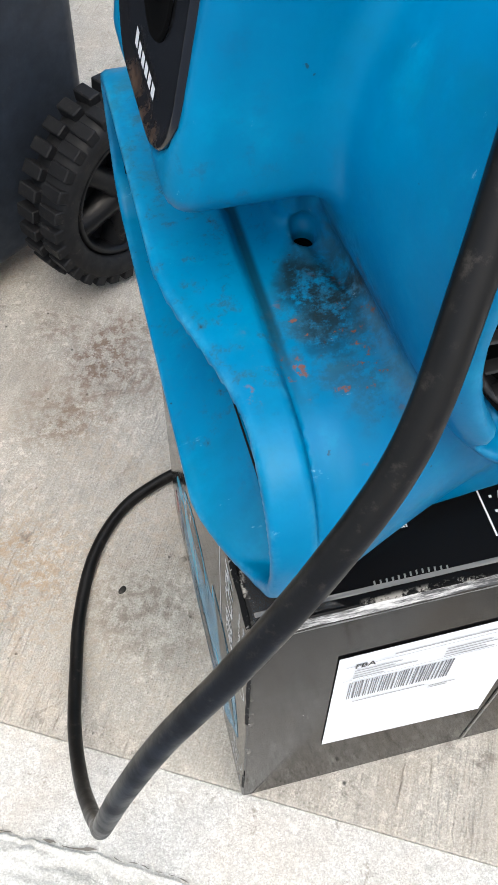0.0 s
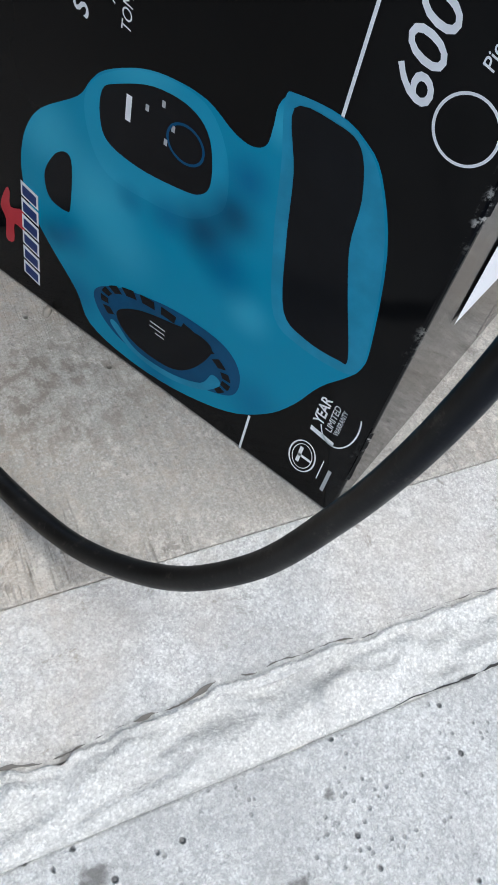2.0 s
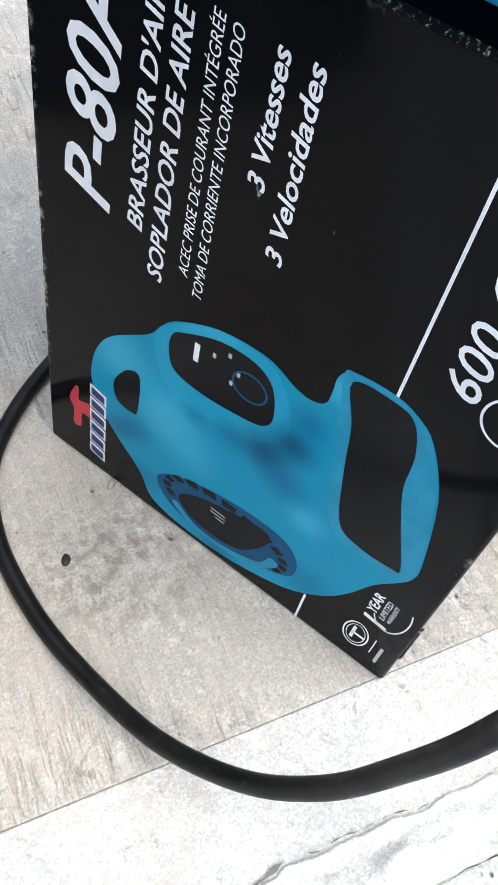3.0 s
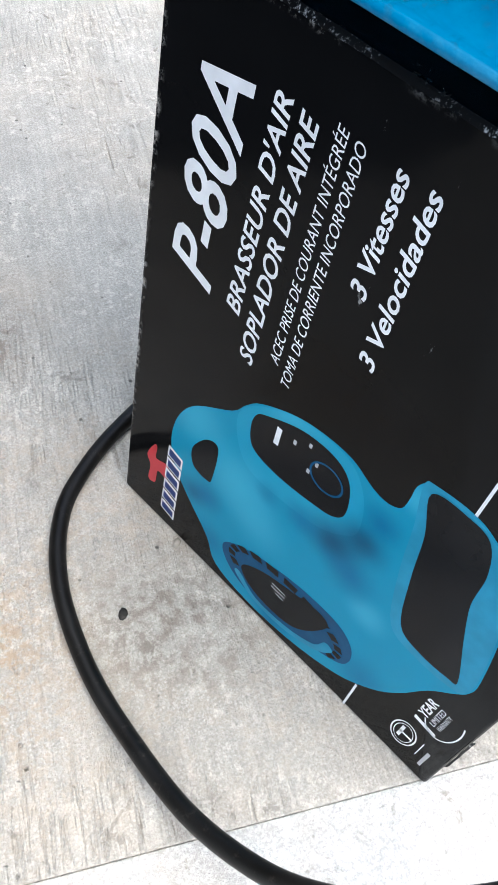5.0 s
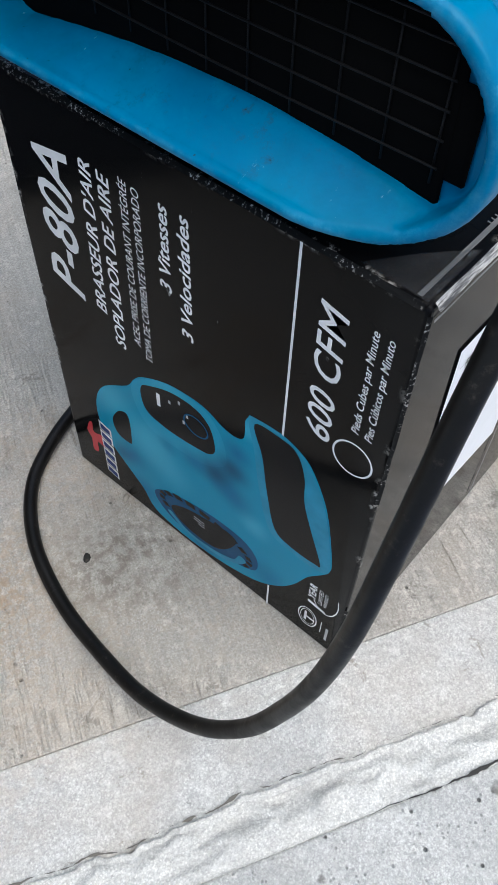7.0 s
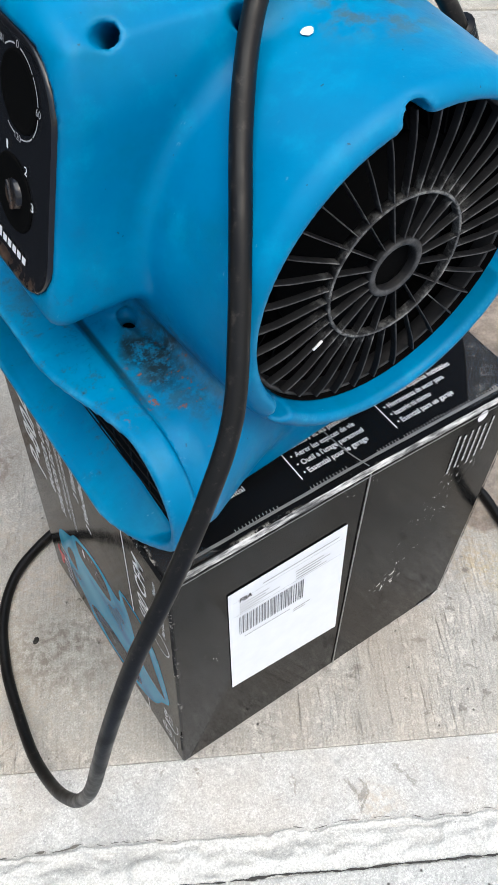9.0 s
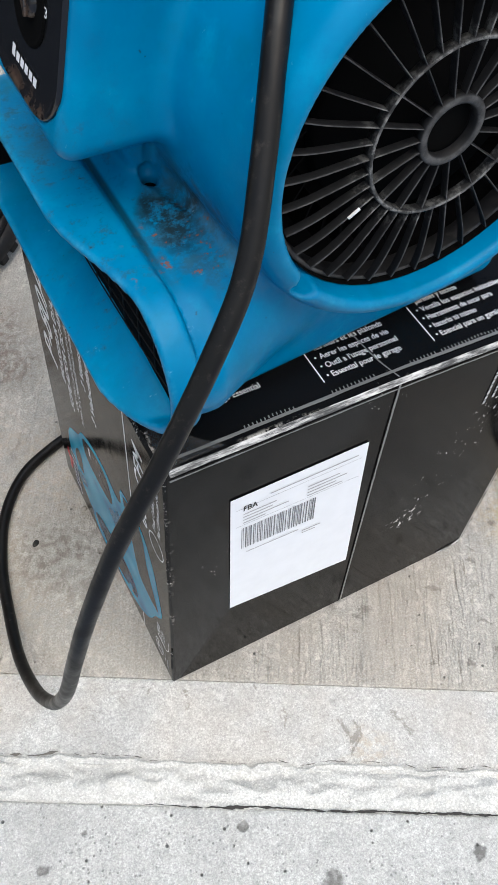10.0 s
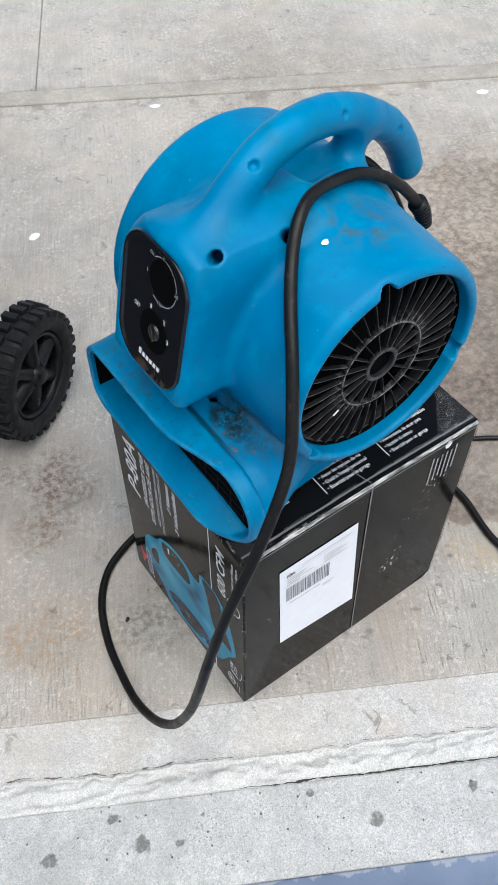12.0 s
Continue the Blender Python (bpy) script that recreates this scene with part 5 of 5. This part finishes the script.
# mains cord: over the shell, down past the carton, round on the ground and behind it
CORD_LINE = [(0.277, 0.109, 0.548), (0.266, 0.109, 0.562), (0.248, 0.109, 0.582), (0.226, 0.109, 0.600), (0.198, 0.108, 0.6155), (0.168, 0.105, 0.623), (0.134, 0.094, 0.630), (0.113, 0.083, 0.625), (0.097, 0.070, 0.610), (0.078, 0.047, 0.588), (0.060, 0.020, 0.561), (0.046, -0.001, 0.526),
             (0.032, -0.018, 0.490), (0.012, -0.028, 0.455), (-0.015, -0.034, 0.404), (-0.042, -0.036, 0.349), (-0.063, -0.037, 0.290), (-0.077, -0.036, 0.236), (-0.085, -0.030, 0.185), (-0.091, -0.019, 0.138), (-0.099, -0.002, 0.092), (-0.107, 0.027, 0.054),
             (-0.110, 0.070, 0.026), (-0.105, 0.118, 0.011), (-0.096, 0.167, 0.0055), (-0.078, 0.215, 0.0055), (-0.052, 0.250, 0.0055), (-0.022, 0.270, 0.0055), (0.030, 0.287, 0.0055)]
CORD_REST = [(0.030, 0.287, 0.0055), (0.12, 0.300, 0.0055), (0.26, 0.290, 0.0055), (0.36, 0.240, 0.0055), (0.42, 0.140, 0.0055), (0.437, 0.070, 0.0055), (0.420, -0.020, 0.0055), (0.440, -0.110, 0.0055), (0.56, -0.16, 0.0055), (0.75, -0.12, 0.0055)]
cord = empty("power_cord", (-0.1, 0.1, 0.0), label="thick black rubber power cord looping from the blower to the ground", category="power cord")
bm = bmesh.new()
tube(bm, catmull(CORD_LINE + CORD_REST[1:], 12), 0.0052, 16)
part("cable", bm, CORD, cord)
bm = bmesh.new()
q = catmull([(0.272, 0.109, 0.555), (0.282, 0.110, 0.541), (0.290, 0.112, 0.524)], 14)
tube(bm, q, [0.0078 + 0.0012 * (i % 4 < 2) - 0.00005 * i for i in range(len(q))], 16)
part("strain_relief", bm, RIM, cord, "ribbed black rubber strain relief")
bm = bmesh.new()
tube(bm, catmull([(0.215, 0.150, 0.604), (0.238, 0.145, 0.590), (0.258, 0.138, 0.566), (0.272, 0.132, 0.538), (0.280, 0.122, 0.510), (0.288, 0.114, 0.520)], 10), 0.0050, 12)
part("cable_return", bm, CORD, cord)
cable = empty("extension_cable", (0.55, 0.12, 0.0), label="thin black cable lying on the concrete behind the carton", category="cable")
bm = bmesh.new()
tube(bm, catmull([(0.44, 0.210, 0.004), (0.50, 0.150, 0.004), (0.56, 0.110, 0.004), (0.66, 0.03, 0.004), (0.80, -0.02, 0.004)], 10), 0.0038, 12)
part("cable", bm, CORD, cable)

# ---- wheel and bin behind the carton ----
WA = Vector((0.56, -0.83, 0)).normalized()
WC = Vector((0.010, 0.560, 0.104))
WM = axes(WC, (WA.y * -1, WA.x, 0), (0, 0, 1))
if (WM.to_3x3() @ Vector((0, 0, 1))).dot(WA) < 0:
    WM = axes(WC, (WA.y, -WA.x, 0), (0, 0, 1))
bin_ = empty("wheeled_bin", (-0.16, 0.75, 0.0), label="slate-blue plastic wheeled bin with chunky black wheel", category="wheeled bin")
bm = bmesh.new()
lathe(bm, [(0.070, -0.024), (0.086, -0.026), (0.093, -0.020), (0.0955, -0.008), (0.0955, 0.008), (0.093, 0.020), (0.086, 0.026), (0.072, 0.024), (0.068, 0.018), (0.068, -0.018), (0.070, -0.024)], WM, 72)
wheel = part("wheel", bm, TYRE, bin_, "black plastic wheel with chunky tread")
lug = bmesh.new()
box(lug, (-0.0062, -0.0240, -0.004), (0.0062, -0.0010, 0.0085), None, 0.0012, 1)
bmesh.ops.recalc_face_normals(lug, faces=lug.faces)
lug_me = bpy.data.meshes.new("lug")
lug.to_mesh(lug_me)
lug.free()
lug_me.materials.append(TYRE)
for i in range(30):
    for side in (0, 1):
        a = radians(12 * i + 6 * side)
        m = WM @ Matrix.Rotation(a, 4, "Z") @ Matrix.Translation((0.0955, 0, 0.0)) @ axes((0, 0, 0), (0, 1, 0), (0, 0, -1 if side else 1))
        piece("lug", lug_me, wheel, m)
bm = bmesh.new()
lathe(bm, [(0.0685, 0.010), (0.066, 0.019), (0.062, 0.019), (0.060, 0.010), (0.060, -0.010)], WM, 60)
part("rim", bm, RIM, wheel, "black plastic rim")
bm = bmesh.new()
lathe(bm, [(0.0001, 0.026), (0.010, 0.026), (0.013, 0.023), (0.018, 0.016), (0.020, -0.010)], WM, 32)
part("hub", bm, RIM, wheel, "black plastic hub")
bm = bmesh.new()
lathe(bm, [(0.0001, -0.006), (0.064, -0.006)], WM, 40)
part("wheel_disc", bm, RIM, wheel)
for i in range(6):
    bm = bmesh.new()
    rows = []
    for r, w, h in ((0.016, 0.013, 0.016), (0.035, 0.010, 0.015), (0.052, 0.011, 0.013), (0.063, 0.015, 0.012)):
        rows.append([bm.verts.new(WM @ Matrix.Rotation(radians(60 * i + 15), 4, "Z") @ Vector((r, s * w, hh))) for s, hh in ((-1, -0.006), (-0.75, h), (0, h + 0.002), (0.75, h), (1, -0.006))])
    for a, b in zip(rows, rows[1:]):
        for j in range(4):
            bm.faces.new((a[j], b[j], b[j + 1], a[j + 1]))
    part("spoke", bm, RIM, wheel)
bm = bmesh.new()
corner = Vector((-0.006, 0.622, 0))
along, back = Vector((-0.83, -0.56, 0)), -WA
for z, g in ((0.03, 0.0), (0.9, 0.05)):
    for a, b in ((-g * 0.0, -g), (0.55, -g), (0.55, 0.5), (-g * 0.0, 0.5)):
        p = corner + along * a + back * b
        bm.verts.new((p.x, p.y, z))
bm.verts.ensure_lookup_table()
v = bm.verts
bm.faces.new((v[3], v[2], v[1], v[0]))
bm.faces.new((v[4], v[5], v[6], v[7]))
for i in range(4):
    bm.faces.new((v[i], v[(i + 1) % 4], v[4 + (i + 1) % 4], v[4 + i]))
bmesh.ops.bevel(bm, geom=bm.edges[:], offset=0.018, segments=4, affect="EDGES", profile=0.5)
part("bin_body", bm, BIN, bin_, "dark slate-blue bin body")
bm = bmesh.new()
tube(bm, [WM @ Vector((0, 0, -0.14)), WM @ Vector((0, 0, 0.01))], 0.010, 14)
part("axle", bm, RIM, bin_, "black axle")


# ---- small litter on the paving ----
def scrap(name, x, y, size, turn, lab, mat, h=0.0012, cat="litter"):
    bm = bmesh.new()
    n = 9
    top, low = [], []
    for k in range(n):
        a = 2 * math.pi * k / n
        r = size * (0.75 + 0.5 * abs(noise.noise(Vector((x * 90 + k, y * 70, 2)))))
        p = Matrix.Rotation(turn, 4, "Z") @ Vector((r * math.cos(a) * 1.3, r * math.sin(a) * 0.8, 0))
        low.append(bm.verts.new((x + p.x, y + p.y, 0.0002)))
        top.append(bm.verts.new((x + p.x * 0.8, y + p.y * 0.8, h * (0.8 + 0.4 * random.random()))))
    bm.faces.new(top)
    for k in range(n):
        bm.faces.new((low[k], low[(k + 1) % n], top[(k + 1) % n], top[k]))
    return tagged(part(name, bm, mat), lab, cat)


STONE = rubber("pale_stone", (0.42, 0.38, 0.32), 0.8, 0.3)
CRUMB = rubber("dark_crumb", (0.03, 0.028, 0.025), 0.85, 0.2)
scrap("paper_scrap", 0.207, 0.975, 0.012, 0.3, "small white paper scrap on the concrete", CHIP)
scrap("paper_scrap", 1.284, 0.848, 0.014, -0.4, "small white paper scrap on the concrete", CHIP)
scrap("paper_scrap", 0.640, 1.235, 0.011, -0.5, "small white paper scrap by the joint", CHIP)
scrap("pebble", -0.004, 0.197, 0.0032, 0.2, "pale chip of stone beside the carton", STONE, 0.004, "pebble")
scrap("dirt_speck", -0.059, 0.182, 0.0038, 0.6, "dark crumb of dirt on the concrete", CRUMB, 0.002, "dirt")
